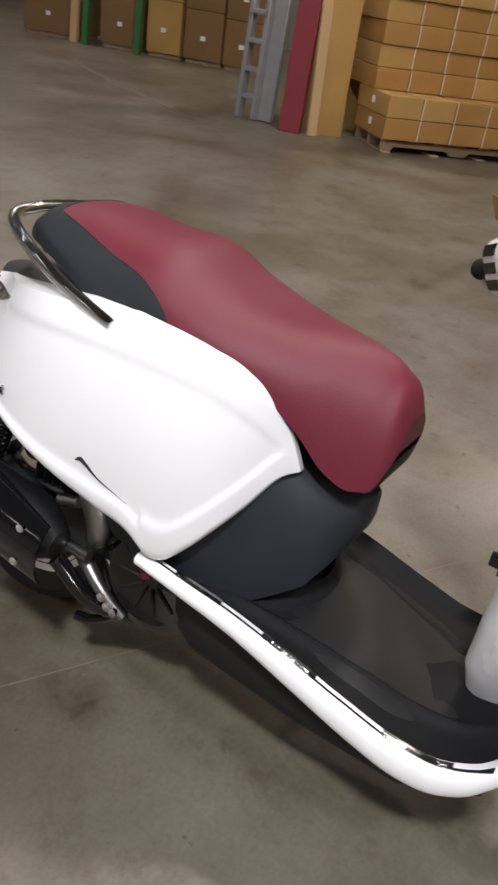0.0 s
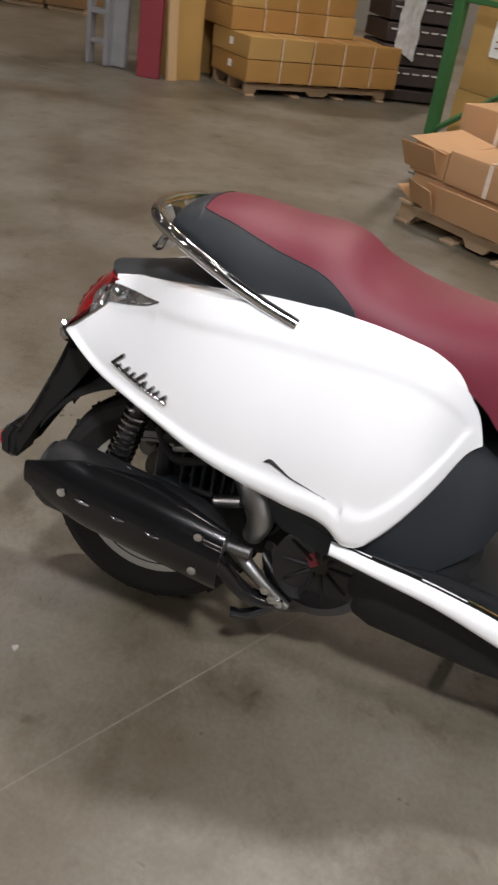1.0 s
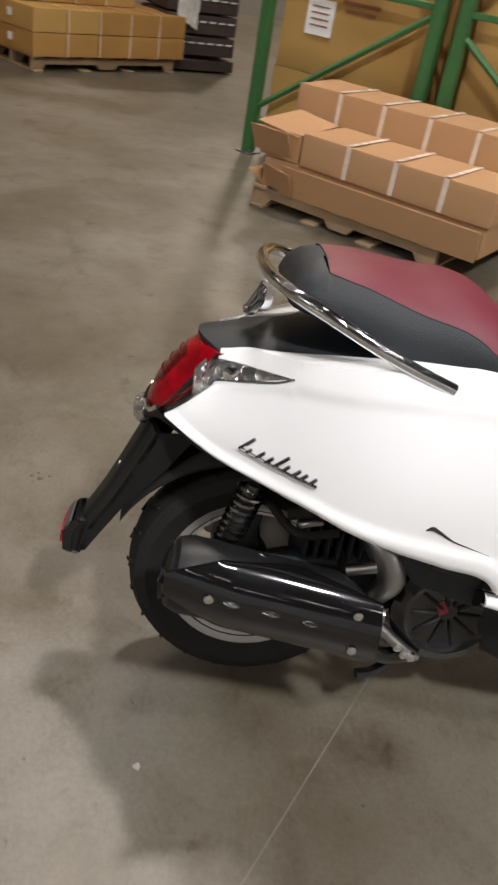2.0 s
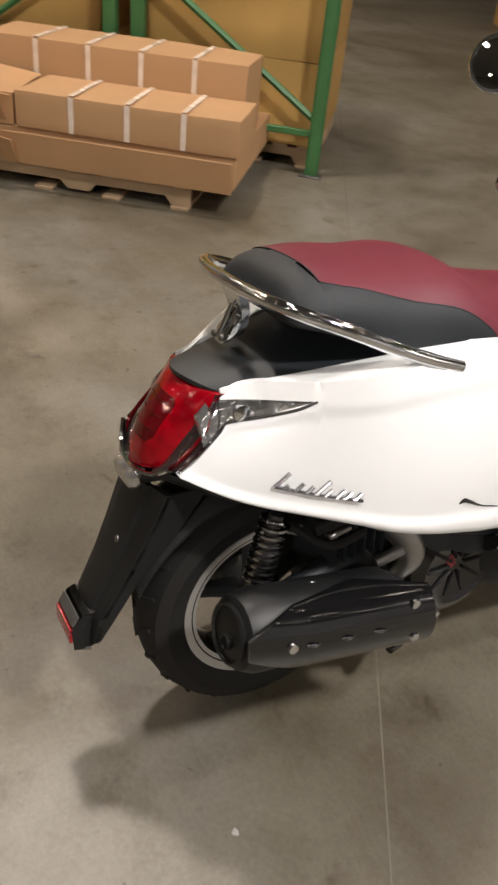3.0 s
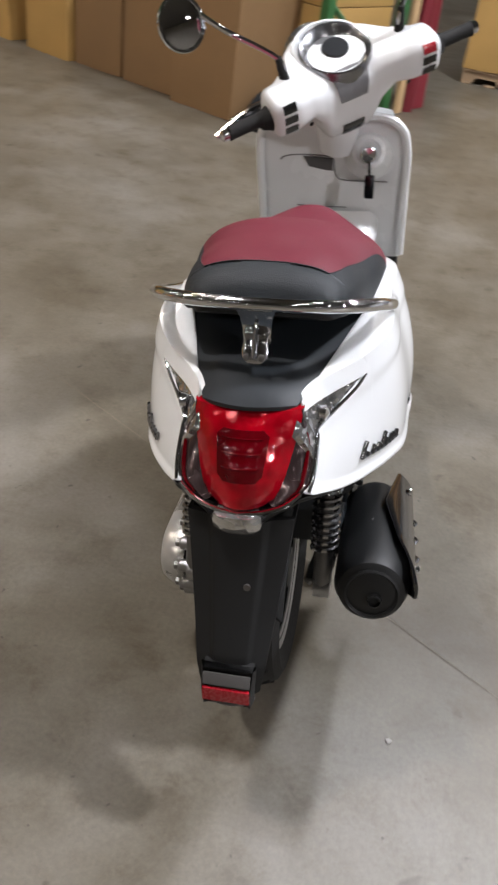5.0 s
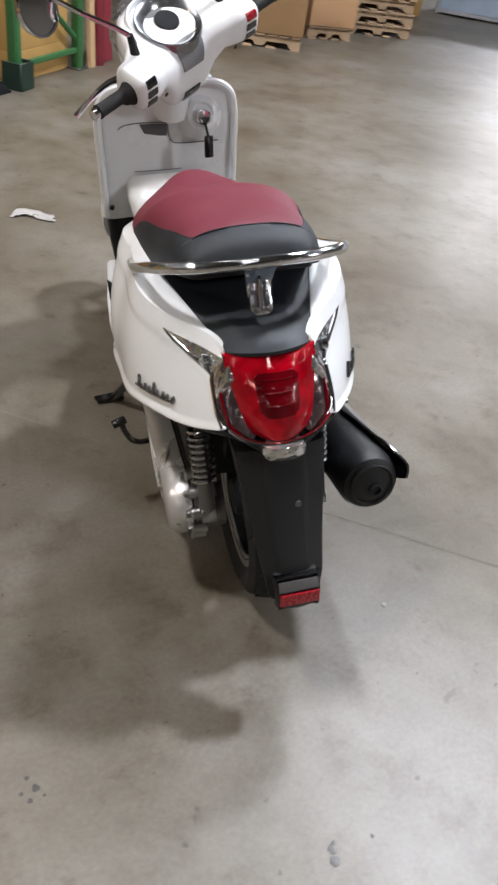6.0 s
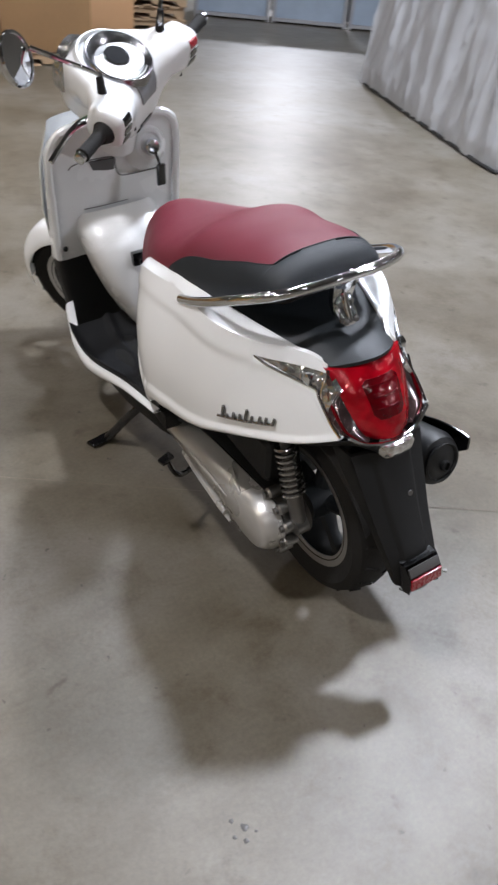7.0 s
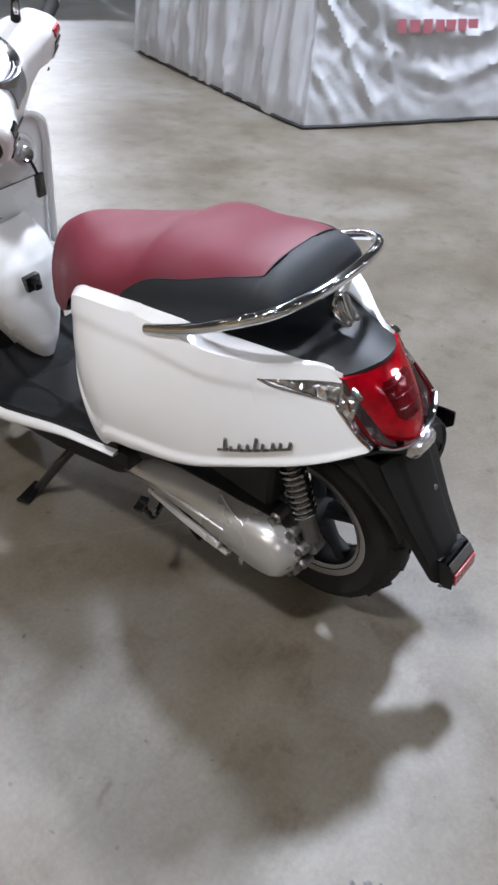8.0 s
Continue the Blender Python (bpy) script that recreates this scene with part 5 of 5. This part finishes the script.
# rear shocks
for s in (1, -1):
    a, b = Vector((s * .122, -.004, .47)), Vector((s * .122, -.058, .272))
    d = b - a
    q = Matrix.Translation(a) @ d.to_track_quat("Z", "Y").to_matrix().to_4x4()
    sh_ = part("rear_shock", lathe([(.001, 0), (.012, 0), (.012, d.length * .55), (.018, d.length * .57), (.018, d.length * .96), (.001, d.length)], 16, q), M["steel"], scooter, "rear shock absorber with chrome spring")
    n = 9
    coil = [Vector((.023 * math.cos(2 * math.pi * k / 14), .023 * math.sin(2 * math.pi * k / 14), .006 + .125 * k / (14 * n))) for k in range(14 * n + 1)]
    cb = tube(coil, .0042, 6)
    cb.transform(q)
    part("spring", cb, M["spring"], sh_, "chrome coil spring")
    part("shock_eye", lathe([(.001, -.015), (.02, -.015), (.02, .015), (.001, .015)], 16, Matrix.Translation(b) @ pose(0, 0, 0, 0, 90)), M["alu"], sh_)
for s in (1, -1):
    part("axle_nut", lathe([(.001, 0), (.014, 0), (.014, .016), (.001, .018)], 6, pose(s * .085, .024, .231, 0, s * 90)), M["steel"], scooter)

# footboard and its white side rails
RT = smooth_curve([.40, .466, .575, .663, .79, .891, .969, 1.03, 1.06], [.368, .355, .338, .318, .283, .262, .270, .32, .38])
RB = smooth_curve([.40, .48, .594, .707, .816, .896, .957, 1.0, 1.06], [.345, .326, .300, .262, .226, .208, .212, .236, .30])
def board(u, v):
    y = .40 + .62 * u
    x = 2 * v - 1
    xa = abs(.225 * x)
    ridge = .013 * math.exp(-((xa - lerp(y, [.4, .6, .8, 1.0], [.19, .165, .12, .10])) / .013) ** 2) * min(1, max(0, (y - .5) / .1))
    return (.225 * x, y, RT(y) - .016 + ridge + .02 * max(0, (abs(x) - .86) / .14) ** 2 + .012 * max(0, 1 - xa / .09))
deck = part("footboard", sheet(board, 36, 72, .03, (0, 0, -1)), M["mattb"], scooter, "black rubber covered footboard")
for s in (1, -1):
    def railg(u, v):
        y = .40 + .655 * u
        zt, zb = RT(y) - (0 if s > 0 else .014), RB(y)
        xo = lerp(y, [.40, .46, .9, 1.0, 1.06], [.242, .24, .238, .232, .215])
        a = math.pi * (v - .5)
        return (s * (xo - .02 + .022 * max(0, math.cos(a)) ** .55), y, (zt + zb) / 2 + (zt - zb) / 2 * math.sin(a))
    rl = part("side_rail", sheet(railg, 50, 16, .006, (-s, 0, 0)), M["white"], scooter, "white footboard side rail")
    for y0, y1 in ((.47, .56), (.64, .74), (.86, .97)) if s > 0 else ():
        part("chrome_strip", tube([(s * .222, y0 + (y1 - y0) * k / 6, RT(y0 + (y1 - y0) * k / 6) + .002) for k in range(7)], .006, 6), M["chrome"], rl)

# leg shield, tunnel and hook
def shield_ring(z):
    hw = lerp(z, [.3, .4, .55, .7, .8, .835, .858, .868], [.19, .2, .196, .194, .193, .182, .155, .11])
    yb = lerp(z, [.3, .45, .52, .7, .84, .868], [1.075, 1.085, 1.07, 1.03, .992, 1.0])
    dep = lerp(z, [.3, .6, .8, .868], [.10, .10, .085, .04])
    out = []
    for k in range(48):
        a = 2 * math.pi * k / 48
        c, s_ = math.cos(a), math.sin(a)
        x = hw * math.copysign(abs(c) ** .35, c)
        yy = yb + dep / 2 + dep / 2 * math.copysign(abs(s_) ** .5, s_)
        out.append((x, yy + (.05 * (1 - (x / hw) ** 2) if s_ > 0 else .02 * (1 - (x / hw) ** 4)), z))
    return out
leg = part("leg_shield", loft([shield_ring(.47 + (.868 - .47) * k / 36) for k in range(37)]), M["grey_in"], scooter, "white leg shield with storage box")
part("lower_shield", loft([[(x * .97, y + .006, z) for x, y, z in shield_ring(.2 + .268 * k / 12)] for k in range(13)]), M["black"], scooter, "black lower front panel")
part("shield_edge", tube([(-.196, 1.085, .485), (-.196, 1.05, .66), (-.194, 1.02, .79), (-.17, 1.0, .852), (-.1, 1.0, .872), (.1, 1.0, .872), (.17, 1.0, .852), (.194, 1.02, .79), (.196, 1.05, .66), (.196, 1.085, .485)], .011, 8, 6), M["white"], leg)
def shield_y(x, z):
    return lerp(z, [.3, .45, .52, .7, .84, .868], [1.075, 1.085, 1.07, 1.03, .992, 1.0]) + .02 * (1 - (abs(x) / .196) ** 4) - .0005
part("storage_slot", sheet(lambda u, v: (-.078 + .078 * u + .016 * v * (1 - u), shield_y(-.04, .762 - .036 * v) - .005 + .006 * v, .762 - .036 * v - .004 * u), 8, 6, .006, (0, 1, 0)), M["slot"], leg, "grey recessed slot of the storage box")
part("storage_line", tube([(x, shield_y(x, z) - .0008, z) for x, z in ((-.14, .752), (-.125, .762), (-.08, .766), (-.005, .761), (.004, .735), (.012, .706), (.04, .696), (.15, .698))], .0018, 5, 4), M["dial"], leg, "curved seam of the storage box")
part("storage_line", tube([(x, shield_y(x, z) - .0008, z) for x, z in ((-.1, .62), (-.04, .617), (.04, .617))], .0014, 5, 4), M["dial"], leg)
part("key_boss", lathe([(.001, -.045), (.07, -.045), (.06, -.02), (.047, .0), (.042, .010), (.032, .014), (.026, .008), (.001, .006)], 28, pose(.098, 1.0, .785, 76)), M["grey_in"], leg)
key = part("ignition_lock", lathe([(.001, 0), (.021, 0), (.021, .012), (.017, .016), (.001, .012)], 24, pose(.098, .985, .782, 76)), M["chrome"], leg, "chrome ignition lock")
part("key_fob", join(tube([(.1, .968, .771), (.105, .958, .737)], .004, 6), bm_box(.026, .011, .062, pose(.106, .958, .708, 8), .0055, 2)), M["gloss"], key, "black key hanging in the lock")
part("cover_screw", lathe([(.001, 0), (.008, 0), (.001, .004)], 10, pose(-.18, 1.06, .52, 80)), M["black"], leg)
def tun(z):
    hw = lerp(z, [.25, .27, .31, .35, .40, .45, .5, .55, .58], [.022, .034, .055, .074, .094, .11, .122, .13, .13])
    yb = lerp(z, [.25, .3, .4, .48, .52, .55, .575, .6], [.935, .92, .922, .932, .946, .968, 1.0, 1.05])
    return [(hw * math.copysign(abs(math.cos(a)) ** .7, math.cos(a)), yb + .13 - .13 * max(0, math.sin(a)) ** .4, z + .012 * math.sin(a)) for a in (math.pi * k / 32 for k in range(33))]
tunnel = part("centre_tunnel", loft([tun(.25 + .35 * k / 35) for k in range(36)], closed=False), M["grey_in"], scooter, "white centre cover above the footboard")
part("bag_hook", join(bm_box(.045, .02, .04, pose(-.007, .928, .496), .004, 2), bm_box(.02, .03, .02, pose(-.007, .915, .492), .004, 2)), M["gloss"], tunnel, "black bag hook")

# ---- steered front end ----
RAKE, TURN = radians(27), radians(36)
S_AX = Vector((0, .96, .98))
U_AX = Vector((0, -math.sin(RAKE), math.cos(RAKE)))
BASIS = Matrix(((1, 0, 0), (0, math.cos(RAKE), -math.sin(RAKE)), (0, math.sin(RAKE), math.cos(RAKE)))).to_4x4()
STEER = Matrix.Translation(S_AX) @ Matrix.Rotation(TURN, 4, U_AX) @ BASIS
def st(bm):
    bm.transform(STEER)
    return bm
# in the frame of the bars: x right, y forward, z along the head tube
bar = empty("handlebar_unit")
bar.name = "handlebar"
bar.parent = scooter
def nac(x):
    ax_ = abs(x)
    b0 = lerp(ax_, [0, .055, .08, .12, .155, .206, .215, .22], [-.104, -.106, -.11, -.122, -.136, -.138, -.133, -.124])
    b1 = lerp(ax_, [0, .06, .1, .14, .18, .206, .215, .22], [.14, .12, .07, .0, -.034, -.04, -.045, -.056])
    c0 = lerp(ax_, [0, .05, .06, .08, .11, .16, .206, .215, .22], [-.135, -.13, -.115, -.06, -.02, -.014, -.012, -.008, .002])
    c1 = lerp(ax_, [0, .08, .12, .16, .206, .215, .22], [.062, .064, .072, .082, .082, .077, .068])
    return b0, b1, c0, c1
def nacp(x, a, off=0.0):
    """A point of the cover at x, at the angle a round it, raised by off."""
    b0, b1, c0, c1 = nac(x)
    c, s_ = math.cos(a), math.sin(a)
    e = .6
    return (x, (b0 + b1) / 2 + ((b1 - b0) / 2 + off) * math.copysign(abs(c) ** e, c), (c0 + c1) / 2 + ((c1 - c0) / 2 + off) * math.copysign(abs(s_) ** e, s_))
def on_cover(x0, x1, a0, a1, off, taper=1.0):
    """A thin plate that follows the rider's side of the cover between two heights (-1 to 1)."""
    def fn(u, v):
        xm, xh = (x0 + x1) / 2, (x1 - x0) / 2
        f = a0 + (a1 - a0) * v
        return nacp(xm + xh * (2 * u - 1) * (1 + (taper - 1) * v), math.pi - math.asin(math.copysign(abs(f) ** (1 / .6), f)), off)
    return sheet(fn, 12, 12, .004, (0, 1, 0))
part("handlebar_cover", st(loft([[nacp(-.22 + .44 * k / 72, 2 * math.pi * j / 40) for j in range(40)] for k in range(73)])), M["white"], bar, "white handlebar cover")
# chrome ring; the dark ceiling reflection is put into its colour
part("instrument_bezel", st(lathe([(.058, .04), (.088, .04), (.088, .068), (.085, .073), (.080, .072), (.071, .064), (.060, .057), (.058, .054), (.058, .04)], 44, pose(0, -.005, .001, 6))), M["emblem"], bar, "wide dished chrome bezel, coloured dark for the ceiling it mirrors")
part("instrument_hood", st(lathe([(.086, .02), (.098, .02), (.097, .052), (.092, .066), (.0875, .066), (.086, .02)], 44, pose(0, .012, 0, 5))), M["white"], bar)
part("instrument_face", st(lathe([(.001, .057), (.05, .057), (.061, .056), (.061, .045), (.001, .045)], 36, pose(0, -.005, .001, 6))), M["dialface"], bar, "light grey instrument dial")
part("dial_glass", st(lathe([(.001, .068), (.031, .067), (.034, .063), (.034, .05), (.001, .05)], 32, pose(.006, .004, .001, 6))), M["glassd"], bar, "dark round display glass")
part("display_panel", st(on_cover(-.047, .047, .9, .3, .003, .74)), M["dial"], bar, "grey panel below the dial")
part("neck_grille", st(on_cover(-.029, .029, -.36, -.7, .003, .95)), M["gloss"], bar)
for s in (1, -1):
    part("grip", st(lathe([(.001, 0), (.017, 0), (.0175, .01), (.016, .05), (.0165, .1), (.018, .108), (.001, .11)], 20, pose(s * .215, -.093, .036, 0, s * 90))), M["rubber"], bar, "black rubber grip")
    part("grip_cup", st(lathe([(.001, -.012), (.028, -.012), (.029, .0), (.026, .004), (.022, .016), (.019, .022), (.001, .022)], 24, pose(s * .22, -.093, .03, 0, s * 90))), M["rubber"], bar, "dark cup round the grip")
    part("cover_screw", st(lathe([(.001, 0), (.006, 0), (.001, .003)], 10, pose(s * .13, -.133, .0, 90))), M["black"], bar)
    part("bar_end", st(lathe([(.001, 0), (.014, 0), (.014, .014), (.009, .018), (.001, .018)], 16, pose(s * .325, -.093, .036, 0, s * 90))), M["chrome"], bar)
    part("lever", st(tube([(s * .19, -.045, .03), (s * .23, -.02, .012), (s * .28, -.012, -.01), (s * .325, -.01, -.032)], [.011, .008, .006, .008], 8, 4)), M["chrome"], bar, "polished brake lever")
    m0 = Vector((s * .15, -.05, .07))
    m1 = Vector((s * .336, .064, .22))
    part("mirror_boot", st(tube([m0 - Vector((0, 0, .01)), m0 + Vector((s * .004, .004, .02)), m0 + Vector((s * .01, .01, .058))], [.014, .011, .008], 12, 3)), M["rubber"], bar, "black rubber boot")
    stem = part("mirror_stem", st(tube([m0, m0 + Vector((s * .01, .01, .055)), m0.lerp(m1, .55) + Vector((0, 0, .045)), m1 + Vector((-s * .05, 0, .0))], .006, 8, 6)), M["chrome"], bar, "chrome mirror stem")
    face = Matrix.Translation(m1) @ pose(0, 0, 0, 60, 0, -s * 14)
    part("mirror_housing", st(lathe([(.001, -.03), (.03, -.027), (.052, -.014), (.058, 0), (.056, .006), (.05, .006), (.05, .002), (.001, .002)], 36, face)), M["chrome"], stem, "round chrome mirror housing")
    part("mirror_glass", st(lathe([(.001, .0056), (.017, .0054), (.034, .0047), (.051, .0036), (.051, .002), (.001, .002)], 36, face)), M["glass"], stem, "round mirror glass")
    for k in range(3):
        part("switch", st(on_cover(s * .183 - .0165, s * .183 + .0165, .78 - .52 * k, .44 - .52 * k, .003)), M["gloss"] if not (s > 0 and k == 0) else M["red_refl"], bar)
part("headlight", st(lathe([(.001, .0), (.07, .005), (.08, -.03), (.001, -.04)], 32, pose(0, .13, -.02, -95))), M["clear"], bar, "round headlight")
part("steering_neck", st(loft([[(w * math.cos(a), -.02 + d * math.sin(a), z) for a in (2 * math.pi * k / 20 for k in range(20))] for w, d, z in ((.06, .06, -.05), (.055, .06, -.12), (.05, .055, -.2))])), M["white"], bar)
# front wheel, fork and mudguard
FWC = Vector((0, .02, -.825))
def stw(m):
    return STEER @ Matrix.Translation(FWC) @ BASIS.inverted() @ m
wheel("front_wheel", stw(Matrix.Identity(4)), .226, .105, "front wheel with black tyre and silver rim")
def fend(u, v):
    a = radians(-62 + 150 * u)
    x = .072 * (2 * v - 1)
    r = .262 - .05 * abs(2 * v - 1) ** 3
    return Vector((x * (1 - .25 * max(0, u - .8) * 5 * .5), r * math.sin(a) * 1.0, r * math.cos(a)))
fm = sheet(fend, 30, 16, .006, (0, 0, -1))
fm.transform(stw(Matrix.Identity(4)))
part("front_mudguard", fm, M["white"], scooter, "white front mudguard")
for s in (1, -1):
    part("fork_leg", st(tube([(s * .075, 0, -.45), (s * .075, .02, -.825)], .018, 12)), M["black"], scooter)
part("front_apron", loft([[(w * math.cos(a), 1.13 + dy + d * math.sin(a), z) for a in (math.pi * k / 20 for k in range(21))] for w, d, dy, z in ((.12, .06, .12, .36), (.17, .12, .08, .45), (.19, .14, .04, .6), (.185, .12, .0, .75), (.15, .08, -.02, .86))], closed=False), M["white"], scooter, "white front apron")

# stands
part("side_stand", join(tube([(-.11, .60, .26), (-.19, .67, .17), (-.26, .745, .055)], .0125, 10, 4), bm_box(.09, .036, .010, pose(-.277, .757, .048, 0, LEAN, 20), .003, 1)), M["gloss"], scooter, "black side stand folded out to the floor")
part("stand_spring", tube([(-.12, .56, .25), (-.17, .645, .19)], .008, 8), M["steel"], scooter)
part("centre_stand", join(tube([(-.12, .36, .17), (-.15, .28, .13), (-.16, .24, .115)], .010, 8, 4), tube([(-.12, .36, .19), (-.2, .325, .195), (-.24, .3, .218), (-.258, .295, .25), (-.268, .292, .285)], .0075, 8, 4), bm_box(.036, .022, .011, pose(-.272, .29, .29, 0, -12, 12), .004, 2), tube([(.12, .36, .17), (.15, .28, .12), (.16, .24, .115)], .010, 8, 4), tube([(-.12, .36, .2), (.12, .36, .2)], .01, 8)), M["gloss"], scooter, "black centre stand folded up with its foot lever")
part("frame_bracket", bm_box(.05, .09, .05, pose(-.2, .42, .33, 10), .01, 2), M["black"], scooter)
